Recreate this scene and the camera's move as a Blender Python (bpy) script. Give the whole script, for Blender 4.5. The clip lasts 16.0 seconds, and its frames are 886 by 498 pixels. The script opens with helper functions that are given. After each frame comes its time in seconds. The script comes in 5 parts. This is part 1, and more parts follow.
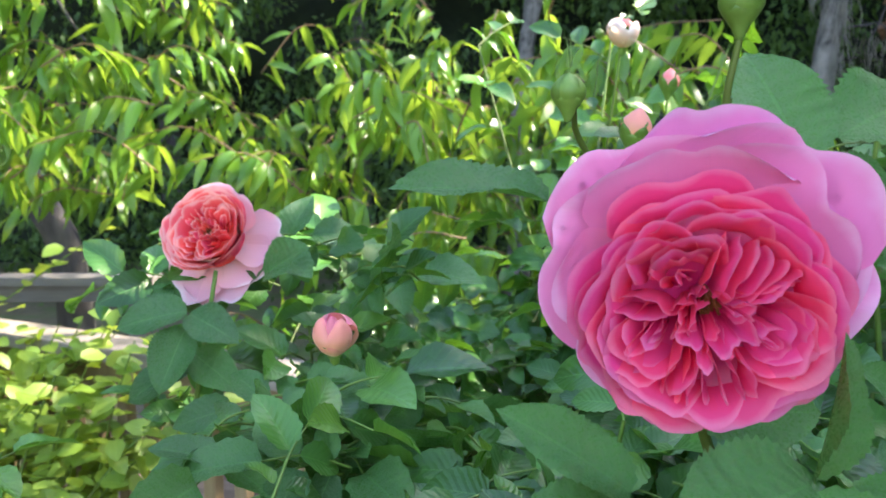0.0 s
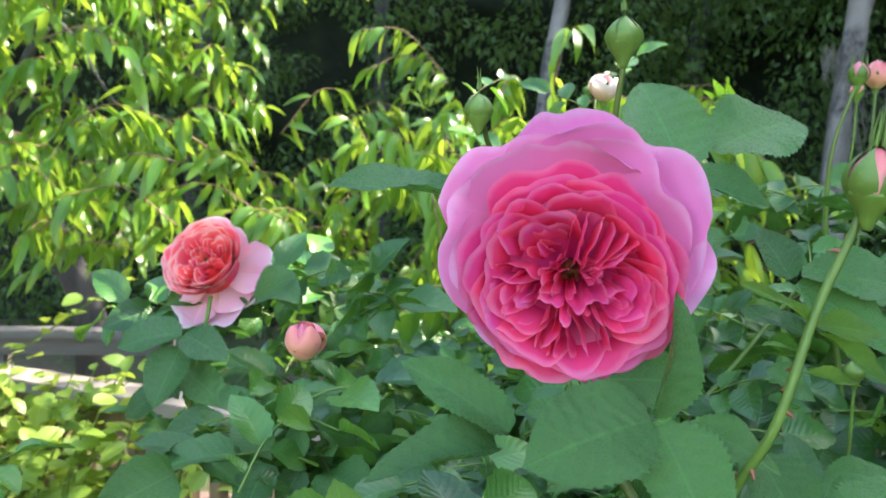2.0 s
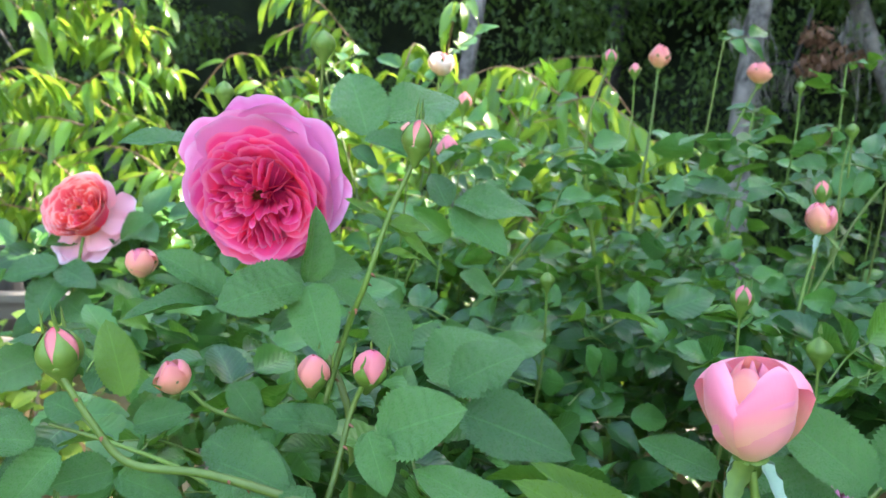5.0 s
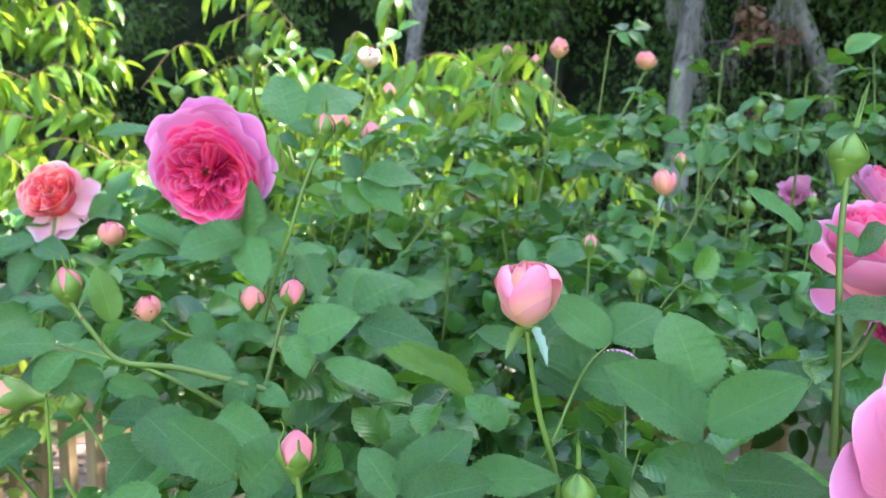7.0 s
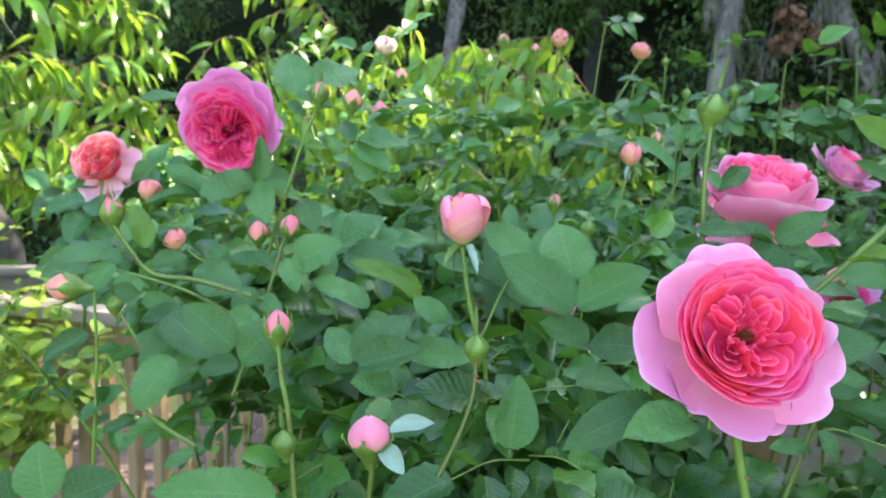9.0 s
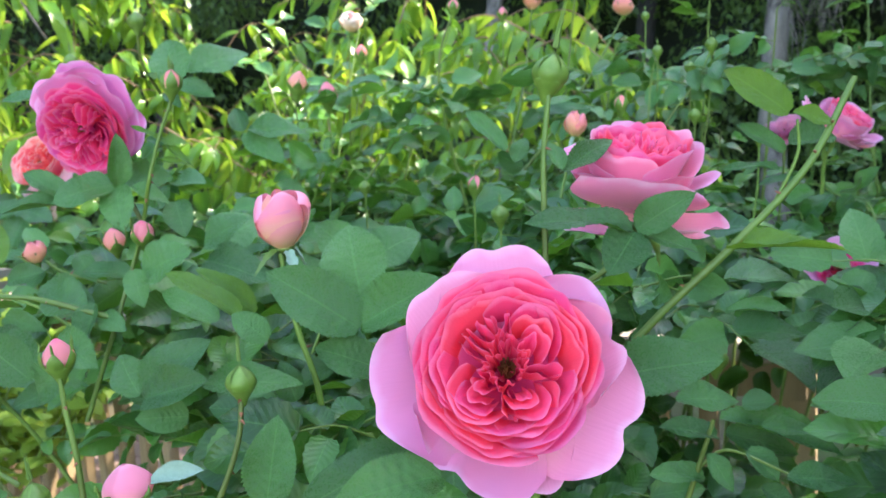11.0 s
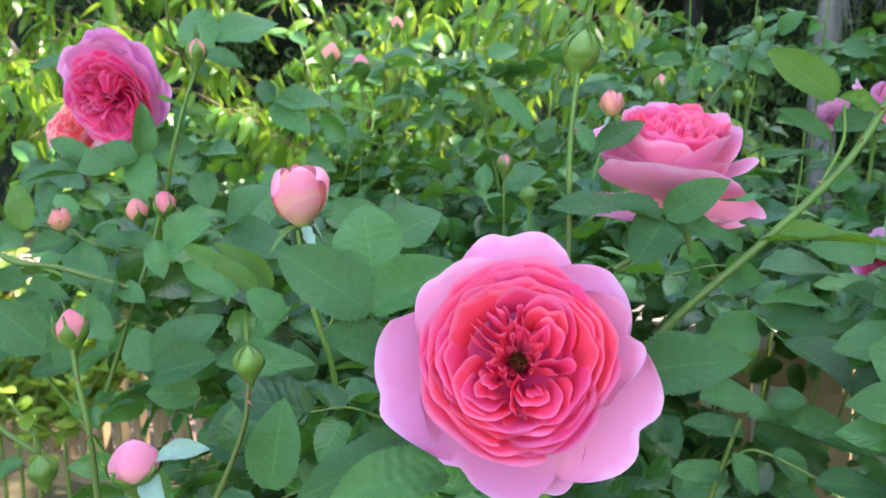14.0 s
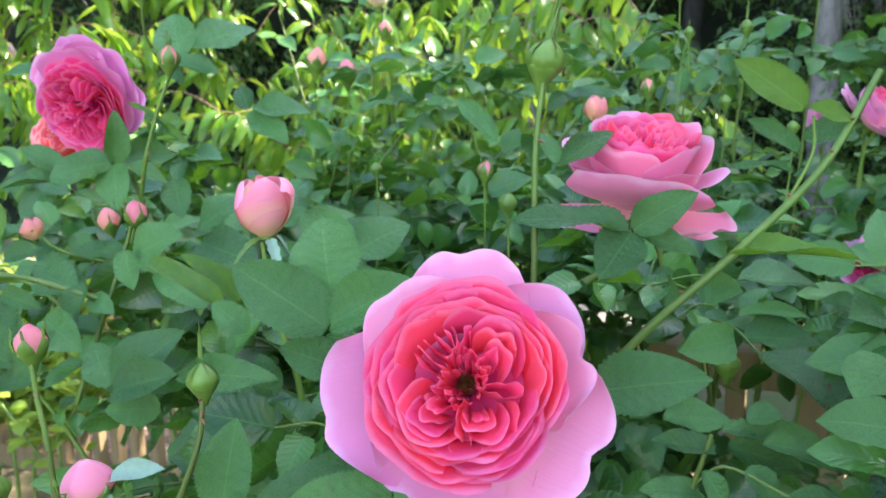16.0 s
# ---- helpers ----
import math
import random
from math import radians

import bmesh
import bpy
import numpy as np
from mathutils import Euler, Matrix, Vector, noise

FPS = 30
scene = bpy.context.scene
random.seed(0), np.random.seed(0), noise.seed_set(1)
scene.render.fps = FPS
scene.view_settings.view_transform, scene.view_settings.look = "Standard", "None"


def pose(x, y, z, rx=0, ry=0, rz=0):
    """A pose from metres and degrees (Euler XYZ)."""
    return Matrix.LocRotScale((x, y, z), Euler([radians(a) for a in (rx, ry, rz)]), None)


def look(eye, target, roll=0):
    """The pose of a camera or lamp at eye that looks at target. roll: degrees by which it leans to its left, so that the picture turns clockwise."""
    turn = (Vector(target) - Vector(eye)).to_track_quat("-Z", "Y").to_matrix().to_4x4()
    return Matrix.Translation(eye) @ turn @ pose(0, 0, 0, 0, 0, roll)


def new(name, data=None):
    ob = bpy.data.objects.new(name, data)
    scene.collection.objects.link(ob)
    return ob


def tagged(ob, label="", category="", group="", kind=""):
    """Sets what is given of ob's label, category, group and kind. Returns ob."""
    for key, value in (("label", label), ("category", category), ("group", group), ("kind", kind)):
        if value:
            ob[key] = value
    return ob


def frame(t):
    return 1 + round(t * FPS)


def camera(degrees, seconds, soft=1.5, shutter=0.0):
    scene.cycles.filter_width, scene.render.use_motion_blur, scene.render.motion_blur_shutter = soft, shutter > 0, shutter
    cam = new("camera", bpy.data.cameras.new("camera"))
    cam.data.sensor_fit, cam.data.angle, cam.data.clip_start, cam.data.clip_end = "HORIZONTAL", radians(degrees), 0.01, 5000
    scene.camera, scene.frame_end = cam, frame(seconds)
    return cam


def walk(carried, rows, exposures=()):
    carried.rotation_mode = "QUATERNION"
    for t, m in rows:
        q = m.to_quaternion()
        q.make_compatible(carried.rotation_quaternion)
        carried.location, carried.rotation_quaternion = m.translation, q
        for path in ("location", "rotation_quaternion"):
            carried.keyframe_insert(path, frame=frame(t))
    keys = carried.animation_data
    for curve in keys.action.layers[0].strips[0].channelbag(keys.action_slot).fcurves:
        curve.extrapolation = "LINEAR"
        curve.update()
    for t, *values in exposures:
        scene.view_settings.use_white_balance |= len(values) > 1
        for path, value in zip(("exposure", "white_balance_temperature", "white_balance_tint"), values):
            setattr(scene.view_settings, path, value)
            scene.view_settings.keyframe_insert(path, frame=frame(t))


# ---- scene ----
cam = camera(59.00, 16.0)
PATH = [
    (0, (0.15697, 0.10096, 1.34236), (-0.0670, 2.0774, 1.1334), 0.32),
    (0.5, (0.16901, 0.08830, 1.33719), (-0.0820, 2.0648, 1.1632), -0.15),
    (1, (0.17776, 0.08060, 1.32979), (-0.0900, 2.0591, 1.2115), 0.47),
    (1.5, (0.18509, 0.07540, 1.32279), (-0.0925, 2.0543, 1.2400), 0.50),
    (2, (0.19644, 0.05804, 1.32039), (-0.0819, 2.0380, 1.2723), 0.86),
    (2.5, (0.22219, 0.03804, 1.32059), (-0.0534, 2.0188, 1.2939), 1.29),
    (3, (0.24714, 0.00973, 1.31743), (-0.0151, 1.9923, 1.2888), 1.47),
    (3.5, (0.27366, -0.01148, 1.31619), (0.0299, 1.9730, 1.2657), 1.70),
    (4, (0.30000, -0.03501, 1.31458), (0.0877, 1.9517, 1.2247), 1.00),
    (4.5, (0.31237, -0.05729, 1.31089), (0.1500, 1.9328, 1.1965), 0.92),
    (7, (0.36000, -0.22600, 1.30000), (0.3600, 1.7664, 1.1257), -0.80),
    (7.5, (0.39257, -0.25618, 1.29470), (0.3570, 1.7365, 1.1276), -1.49),
    (8, (0.41267, -0.29757, 1.29269), (0.3396, 1.6939, 1.1236), -0.96),
    (8.5, (0.42814, -0.31248, 1.29008), (0.3153, 1.6767, 1.1160), -1.16),
    (9, (0.41284, -0.33705, 1.26846), (0.3154, 1.6524, 1.0884), 0.13),
    (9.5, (0.45782, -0.30295, 1.27780), (0.3159, 1.6788, 1.0482), -0.73),
    (12, (0.55249, -0.24825, 1.27169), (0.2169, 1.7061, 1.0111), -2.74),
    (12.5, (0.54940, -0.24653, 1.27464), (0.1974, 1.7009, 0.9859), -1.79),
    (13, (0.56374, -0.24506, 1.26931), (0.1967, 1.7010, 0.9895), -2.45),
    (13.5, (0.55925, -0.25343, 1.26118), (0.1922, 1.6935, 0.9881), -2.48),
    (14, (0.55258, -0.23754, 1.27501), (0.1911, 1.7065, 0.9752), -1.96),
    (14.5, (0.56083, -0.25360, 1.25686), (0.1962, 1.6930, 0.9779), -2.19),
    (15, (0.55975, -0.23877, 1.27098), (0.2051, 1.7059, 0.9666), -1.60),
    (15.5, (0.57036, -0.24676, 1.26157), (0.2085, 1.7005, 0.9840), -2.42),
    (16, (0.56882, -0.22591, 1.27893), (0.2038, 1.7180, 0.9823), -2.05),
]
EXPOSURES = [(0.0, 2.88, 7250, 10), (2.5, 2.98, 7250, 10), (4.5, 3.18, 7250, 10), (7.0, 3.33, 7250, 10), (8.0, 3.12, 7250, 10), (9.5, 3.12, 7250, 10), (13.0, 3.08, 7250, 10), (16.0, 3.1, 7250, 10)]
walk(cam, [(t, look(eye, target, roll)) for t, eye, target, roll in PATH], EXPOSURES)
cam.data.dof.use_dof = True
cam.data.dof.focus_distance = 0.29
cam.data.dof.aperture_fstop = 27.0
# ---- light, world and exposure ----
SUN_TO = Vector((0.66, 0.30, 0.69)).normalized()
world = bpy.data.worlds.new("world")
scene.world = world
world.use_nodes = True
wn = world.node_tree
wn.nodes.clear()
w_out = wn.nodes.new("ShaderNodeOutputWorld")
w_bg = wn.nodes.new("ShaderNodeBackground")
w_sky = wn.nodes.new("ShaderNodeTexSky")
w_sky.sky_type = "NISHITA"
w_sky.sun_disc = False
w_sky.sun_elevation = math.asin(SUN_TO.z)
w_sky.sun_rotation = math.atan2(SUN_TO.x, SUN_TO.y)
w_bg.inputs["Strength"].default_value = 0.15
wn.links.new(w_sky.outputs[0], w_bg.inputs[0])
wn.links.new(w_bg.outputs[0], w_out.inputs[0])
sun = new("sun", bpy.data.lights.new("sun", "SUN"))
sun.data.energy = 3.4
sun.data.angle = radians(0.55)
sun.data.color = (1.0, 0.93, 0.82)
sun.matrix_world = look((8, 6, 9), Vector((8, 6, 9)) - SUN_TO)

# ---- materials ----


def material(name):
    m = bpy.data.materials.new(name)
    m.use_nodes = True
    m.node_tree.nodes.clear()
    return m, m.node_tree.nodes, m.node_tree.links


def mathn(n, l, op, a, b=None):
    k = n.new("ShaderNodeMath")
    k.operation = op
    for i, v in enumerate((a, b)):
        if v is None:
            continue
        if isinstance(v, (int, float)):
            k.inputs[i].default_value = v
        else:
            l.new(v, k.inputs[i])
    return k.outputs[0]


def ramp(n, l, fac, stops):
    r = n.new("ShaderNodeValToRGB")
    while len(r.color_ramp.elements) < len(stops):
        r.color_ramp.elements.new(0.5)
    for e, (p, c) in zip(r.color_ramp.elements, stops):
        e.position, e.color = p, (*c, 1)
    if fac is not None:
        l.new(fac, r.inputs[0])
    return r.outputs[0]


def mixc(n, l, fac, a, b, mode="MIX"):
    k = n.new("ShaderNodeMix")
    k.data_type, k.blend_type = "RGBA", mode
    for sock, v in ((k.inputs[0], fac), (k.inputs[6], a), (k.inputs[7], b)):
        if isinstance(v, (int, float)):
            sock.default_value = v
        elif isinstance(v, tuple):
            sock.default_value = (*v, 1)
        else:
            l.new(v, sock)
    return k.outputs[2]


def leaf_material(name, dark, light, glow, translucent=0.35, rough=0.42, islands=False, veins=8.0, young=None):
    """Thin leaf with midrib and side veins on its UV; dark, light: surface tints; glow: the light that comes through."""
    m, n, l = material(name)
    uv = n.new("ShaderNodeUVMap")
    sep = n.new("ShaderNodeSeparateXYZ")
    l.new(uv.outputs[0], sep.inputs[0])
    across = mathn(n, l, "ABSOLUTE", mathn(n, l, "SUBTRACT", sep.outputs[0], 0.5))
    slant = mathn(n, l, "SUBTRACT", mathn(n, l, "MULTIPLY", sep.outputs[1], veins), mathn(n, l, "MULTIPLY", across, veins * 0.55))
    saw = mathn(n, l, "ABSOLUTE", mathn(n, l, "SUBTRACT", mathn(n, l, "FRACT", slant), 0.5))
    side = mathn(n, l, "GREATER_THAN", saw, 0.455)
    mid = mathn(n, l, "LESS_THAN", across, 0.018)
    vein = mathn(n, l, "MAXIMUM", mathn(n, l, "MULTIPLY", side, 0.42), mid)
    if islands:
        rnd = n.new("ShaderNodeNewGeometry").outputs["Random Per Island"]
    else:
        rnd = n.new("ShaderNodeObjectInfo").outputs["Random"]
    tc = n.new("ShaderNodeTexCoord")
    noi = n.new("ShaderNodeTexNoise")
    noi.inputs["Scale"].default_value = 45.0
    noi.inputs["Detail"].default_value = 4.0
    l.new(tc.outputs["Object"], noi.inputs["Vector"])
    fine = n.new("ShaderNodeTexNoise")
    fine.inputs["Scale"].default_value = 600.0
    l.new(tc.outputs["Object"], fine.inputs["Vector"])
    stops = [(0.0, dark), (0.55, tuple((a + b) / 2 for a, b in zip(dark, light))), (0.9, light)]
    if young:
        stops += [(0.97, young)]
    base = ramp(n, l, rnd, stops)
    base = mixc(n, l, mathn(n, l, "MULTIPLY", noi.outputs[0], 0.5), base, tuple(c * 0.55 for c in dark))
    base = mixc(n, l, mathn(n, l, "MULTIPLY", vein, 0.24), base, tuple(min(1, c * 1.9 + 0.02) for c in light))
    bump = n.new("ShaderNodeBump")
    bump.inputs["Strength"].default_value = 0.65
    bump.inputs["Distance"].default_value = 0.0010
    height = mathn(n, l, "SUBTRACT", mathn(n, l, "MULTIPLY", saw, -0.7), mathn(n, l, "MULTIPLY", mid, 0.6))
    height = mathn(n, l, "ADD", height, mathn(n, l, "MULTIPLY", fine.outputs[0], 0.35))
    l.new(height, bump.inputs["Height"])
    p = n.new("ShaderNodeBsdfPrincipled")
    l.new(base, p.inputs["Base Color"])
    l.new(mathn(n, l, "ADD", mathn(n, l, "MULTIPLY", noi.outputs[0], 0.40), rough - 0.26), p.inputs["Roughness"])
    p.inputs["Specular IOR Level"].default_value = 0.5
    l.new(bump.outputs[0], p.inputs["Normal"])
    t = n.new("ShaderNodeBsdfTranslucent")
    l.new(mixc(n, l, mathn(n, l, "MULTIPLY", vein, 0.25), mixc(n, l, 0.35, glow, base), tuple(c * 0.6 for c in glow)), t.inputs[0])
    x = n.new("ShaderNodeMixShader")
    x.inputs[0].default_value = translucent
    l.new(p.outputs[0], x.inputs[1])
    l.new(t.outputs[0], x.inputs[2])
    o = n.new("ShaderNodeOutputMaterial")
    l.new(x.outputs[0], o.inputs[0])
    return m


def petal_material(name, foot, body, rim, translucent=0.35, sheen=0.2):
    """Velvety petal: foot, body and rim tints along the UV's length, fine veins across it."""
    m, n, l = material(name)
    uv = n.new("ShaderNodeUVMap")
    sep = n.new("ShaderNodeSeparateXYZ")
    l.new(uv.outputs[0], sep.inputs[0])
    tc = n.new("ShaderNodeTexCoord")
    noi = n.new("ShaderNodeTexNoise")
    noi.inputs["Scale"].default_value = 70.0
    l.new(tc.outputs["Object"], noi.inputs["Vector"])
    vmap = n.new("ShaderNodeMapping")
    vmap.inputs["Scale"].default_value = (38.0, 2.5, 1.0)
    l.new(uv.outputs[0], vmap.inputs[0])
    vn = n.new("ShaderNodeTexNoise")
    vn.inputs["Scale"].default_value = 1.0
    vn.inputs["Detail"].default_value = 3.0
    l.new(vmap.outputs[0], vn.inputs["Vector"])
    pos = mathn(n, l, "ADD", sep.outputs[1], mathn(n, l, "MULTIPLY", mathn(n, l, "SUBTRACT", noi.outputs[0], 0.5), 0.26))
    base = ramp(n, l, pos, [(0.05, foot), (0.68, body), (0.90, tuple(0.85 * a + 0.15 * b for a, b in zip(body, rim))), (0.985, rim)])
    base = mixc(n, l, mathn(n, l, "MULTIPLY", vn.outputs[0], 0.22), base, body)
    rnd = n.new("ShaderNodeObjectInfo").outputs["Random"]
    hsv = n.new("ShaderNodeHueSaturation")
    l.new(mathn(n, l, "ADD", mathn(n, l, "MULTIPLY", rnd, 0.03), 0.485), hsv.inputs["Hue"])
    l.new(mathn(n, l, "ADD", mathn(n, l, "MULTIPLY", rnd, 0.14), 0.9), hsv.inputs["Value"])
    l.new(base, hsv.inputs["Color"])
    bump = n.new("ShaderNodeBump")
    bump.inputs["Strength"].default_value = 0.25
    bump.inputs["Distance"].default_value = 0.0006
    l.new(vn.outputs[0], bump.inputs["Height"])
    p = n.new("ShaderNodeBsdfPrincipled")
    l.new(hsv.outputs[0], p.inputs["Base Color"])
    p.inputs["Roughness"].default_value = 0.55
    p.inputs["Specular IOR Level"].default_value = 0.3
    p.inputs["Sheen Weight"].default_value = sheen
    p.inputs["Sheen Roughness"].default_value = 0.5
    l.new(bump.outputs[0], p.inputs["Normal"])
    t = n.new("ShaderNodeBsdfTranslucent")
    l.new(hsv.outputs[0], t.inputs[0])
    x = n.new("ShaderNodeMixShader")
    x.inputs[0].default_value = translucent
    l.new(p.outputs[0], x.inputs[1])
    l.new(t.outputs[0], x.inputs[2])
    o = n.new("ShaderNodeOutputMaterial")
    l.new(x.outputs[0], o.inputs[0])
    return m


def rough_material(name, a, b, scale=20.0, rough=0.8, bump_d=0.002, stretch=(1, 1, 1), c=None):
    """Bark, wood, soil: two noises at different sizes, with relief."""
    m, n, l = material(name)
    tc = n.new("ShaderNodeTexCoord")
    mp = n.new("ShaderNodeMapping")
    mp.inputs["Scale"].default_value = stretch
    l.new(tc.outputs["Object"], mp.inputs[0])
    n1 = n.new("ShaderNodeTexNoise")
    n1.inputs["Scale"].default_value = scale
    n1.inputs["Detail"].default_value = 6.0
    n1.inputs["Roughness"].default_value = 0.65
    l.new(mp.outputs[0], n1.inputs["Vector"])
    n2 = n.new("ShaderNodeTexNoise")
    n2.inputs["Scale"].default_value = scale * 0.13
    n2.inputs["Detail"].default_value = 3.0
    l.new(tc.outputs["Object"], n2.inputs["Vector"])
    base = ramp(n, l, n1.outputs[0], [(0.3, a), (0.68, b)])
    if c:
        spot = ramp(n, l, n2.outputs[0], [(0.45, (0, 0, 0)), (0.62, (1, 1, 1))])
        base = mixc(n, l, spot, base, c)
    else:
        base = mixc(n, l, mathn(n, l, "MULTIPLY", n2.outputs[0], 0.5), base, tuple(v * 0.6 for v in a))
    rnd = n.new("ShaderNodeObjectInfo").outputs["Random"]
    hsv = n.new("ShaderNodeHueSaturation")
    l.new(mathn(n, l, "ADD", mathn(n, l, "MULTIPLY", rnd, 0.3), 0.85), hsv.inputs["Value"])
    l.new(base, hsv.inputs["Color"])
    bump = n.new("ShaderNodeBump")
    bump.inputs["Strength"].default_value = 0.7
    bump.inputs["Distance"].default_value = bump_d
    l.new(n1.outputs[0], bump.inputs["Height"])
    p = n.new("ShaderNodeBsdfPrincipled")
    l.new(hsv.outputs[0], p.inputs["Base Color"])
    p.inputs["Roughness"].default_value = rough
    l.new(bump.outputs[0], p.inputs["Normal"])
    o = n.new("ShaderNodeOutputMaterial")
    l.new(p.outputs[0], o.inputs[0])
    return m


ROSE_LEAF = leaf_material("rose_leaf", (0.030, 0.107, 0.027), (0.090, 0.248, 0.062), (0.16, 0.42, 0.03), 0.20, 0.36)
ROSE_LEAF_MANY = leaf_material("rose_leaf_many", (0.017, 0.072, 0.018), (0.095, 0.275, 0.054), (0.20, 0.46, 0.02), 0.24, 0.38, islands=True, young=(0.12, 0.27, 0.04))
YOUNG_LEAF = leaf_material("young_leaf", (0.09, 0.21, 0.025), (0.15, 0.31, 0.040), (0.28, 0.48, 0.03), 0.35, 0.38)
SHRUB_LEAF = leaf_material("shrub_leaf", (0.16, 0.29, 0.04), (0.34, 0.46, 0.09), (0.46, 0.56, 0.05), 0.42, 0.45, islands=True)
PEACH_LEAF = leaf_material("peach_leaf", (0.06, 0.19, 0.022), (0.18, 0.36, 0.055), (0.44, 0.62, 0.06), 0.44, 0.27, islands=True, veins=14)
PEACH_LEAF_ONE = leaf_material("peach_leaf_one", (0.06, 0.19, 0.022), (0.18, 0.36, 0.055), (0.44, 0.62, 0.06), 0.44, 0.27, veins=14)
WOOD_LEAF = leaf_material("wood_leaf", (0.016, 0.052, 0.014), (0.10, 0.20, 0.045), (0.22, 0.40, 0.05), 0.34, 0.62, islands=True)
STEM = rough_material("stem_green", (0.075, 0.15, 0.020), (0.14, 0.24, 0.040), 60, 0.5, 0.0006, c=(0.09, 0.13, 0.022))
CALYX = rough_material("calyx_green", (0.085, 0.17, 0.022), (0.16, 0.27, 0.045), 90, 0.5, 0.0005)
SEPAL_PALE = rough_material("sepal_pale", (0.20, 0.34, 0.24), (0.36, 0.48, 0.38), 90, 0.6, 0.0004)
THORN = rough_material("thorn_red", (0.20, 0.06, 0.03), (0.35, 0.14, 0.07), 90, 0.5, 0.0004)
STAMEN = rough_material("stamen_brown", (0.22, 0.06, 0.03), (0.45, 0.20, 0.06), 200, 0.6, 0.0002)
BARK = rough_material("bark_grey", (0.035, 0.03, 0.03), (0.25, 0.23, 0.225), 20, 0.9, 0.03, (1, 1, 0.6), c=(0.30, 0.27, 0.26))
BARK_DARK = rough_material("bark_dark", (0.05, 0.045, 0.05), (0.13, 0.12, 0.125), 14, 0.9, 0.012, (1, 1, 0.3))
TIMBER = rough_material("timber", (0.21, 0.145, 0.08), (0.32, 0.235, 0.14), 30, 0.75, 0.0015, (1, 1, 0.08))
TIMBER_CAP = rough_material("timber_cap", (0.22, 0.18, 0.16), (0.36, 0.31, 0.27), 26, 0.75, 0.0015, (0.08, 1, 1))
TIMBER_GREY = rough_material("timber_grey", (0.16, 0.15, 0.15), (0.28, 0.26, 0.25), 26, 0.8, 0.0015, (0.1, 1, 1))
GROUND = rough_material("ground_litter", (0.06, 0.05, 0.03), (0.12, 0.10, 0.06), 12, 0.95, 0.02, c=(0.05, 0.085, 0.02))
PAVER = rough_material("paver", (0.25, 0.16, 0.14), (0.36, 0.25, 0.22), 25, 0.9, 0.003)
PLASTER = rough_material("plaster", (0.55, 0.52, 0.47), (0.62, 0.60, 0.55), 40, 0.9, 0.001)

WATER, wat_n, wat_l = material("water")
wat_p = wat_n.new("ShaderNodeBsdfPrincipled")
wat_p.inputs["Base Color"].default_value = (1, 1, 1, 1)
wat_p.inputs["Roughness"].default_value = 0.02
wat_p.inputs["IOR"].default_value = 1.33
wat_p.inputs["Transmission Weight"].default_value = 1.0
wat_l.new(wat_p.outputs[0], wat_n.new("ShaderNodeOutputMaterial").inputs[0])
PINK_GUARD = petal_material("petal_lilac_pink", (0.84, 0.27, 0.46), (0.84, 0.23, 0.55), (0.88, 0.44, 0.73), 0.16)
PINK_HEART = petal_material("petal_deep_pink", (0.88, 0.030, 0.22), (0.95, 0.055, 0.29), (0.96, 0.27, 0.52), 0.46, 0.05)
CORAL_GUARD = petal_material("petal_pale_pink", (0.86, 0.42, 0.42), (0.79, 0.250, 0.46), (0.83, 0.41, 0.63), 0.16)
CORAL_HEART = petal_material("petal_coral", (0.95, 0.05, 0.16), (0.98, 0.072, 0.225), (0.98, 0.26, 0.48), 0.44, 0.05)
PEACHY = petal_material("petal_peach_pink", (0.86, 0.52, 0.24), (0.90, 0.31, 0.28), (0.90, 0.27, 0.38), 0.30)
WHITE_PINK = petal_material("petal_white_pink", (0.92, 0.58, 0.30), (0.93, 0.80, 0.72), (0.94, 0.90, 0.87), 0.30)
SUNNY_HEART = petal_material("petal_coral_sunlit", (0.97, 0.04, 0.09), (0.97, 0.10, 0.15), (0.96, 0.55, 0.53), 0.36, 0.05)
SUNLIT_GUARD = petal_material("petal_blush_sunlit", (0.91, 0.55, 0.48), (0.90, 0.46, 0.56), (0.93, 0.70, 0.76), 0.24)
PINK_CUP = petal_material("petal_warm_pink", (0.95, 0.36, 0.40), (0.92, 0.23, 0.45), (0.93, 0.45, 0.66), 0.22)
LILAC = petal_material("petal_lilac", (0.80, 0.24, 0.42), (0.85, 0.32, 0.55), (0.88, 0.48, 0.70), 0.30)
GOBLET = petal_material("petal_goblet", (0.93, 0.62, 0.30), (0.93, 0.27, 0.40), (0.93, 0.42, 0.56), 0.30)
BUD_PINK = petal_material("petal_bud", (0.86, 0.48, 0.36), (0.86, 0.26, 0.30), (0.84, 0.13, 0.27), 0.25)

# ---- mesh helpers ----


def quad_mesh(name, v, f, uv=None, mat=None):
    """A smooth mesh from arrays of corners and quads, with one UV a corner."""
    me = bpy.data.meshes.new(name)
    v, f = np.asarray(v, np.float32), np.asarray(f, np.int32)
    me.vertices.add(len(v))
    me.vertices.foreach_set("co", v.ravel())
    me.loops.add(f.size)
    me.loops.foreach_set("vertex_index", f.ravel())
    me.polygons.add(len(f))
    me.polygons.foreach_set("loop_start", np.arange(0, f.size, 4, dtype=np.int32))
    me.polygons.foreach_set("use_smooth", np.ones(len(f), dtype=bool))
    if uv is not None:
        me.uv_layers.new(name="uv").data.foreach_set("uv", np.asarray(uv, np.float32)[f.ravel()].ravel())
    me.update(calc_edges=True)
    me.validate()
    if mat:
        me.materials.append(mat)
    return me


def grid_faces(rows, cols):
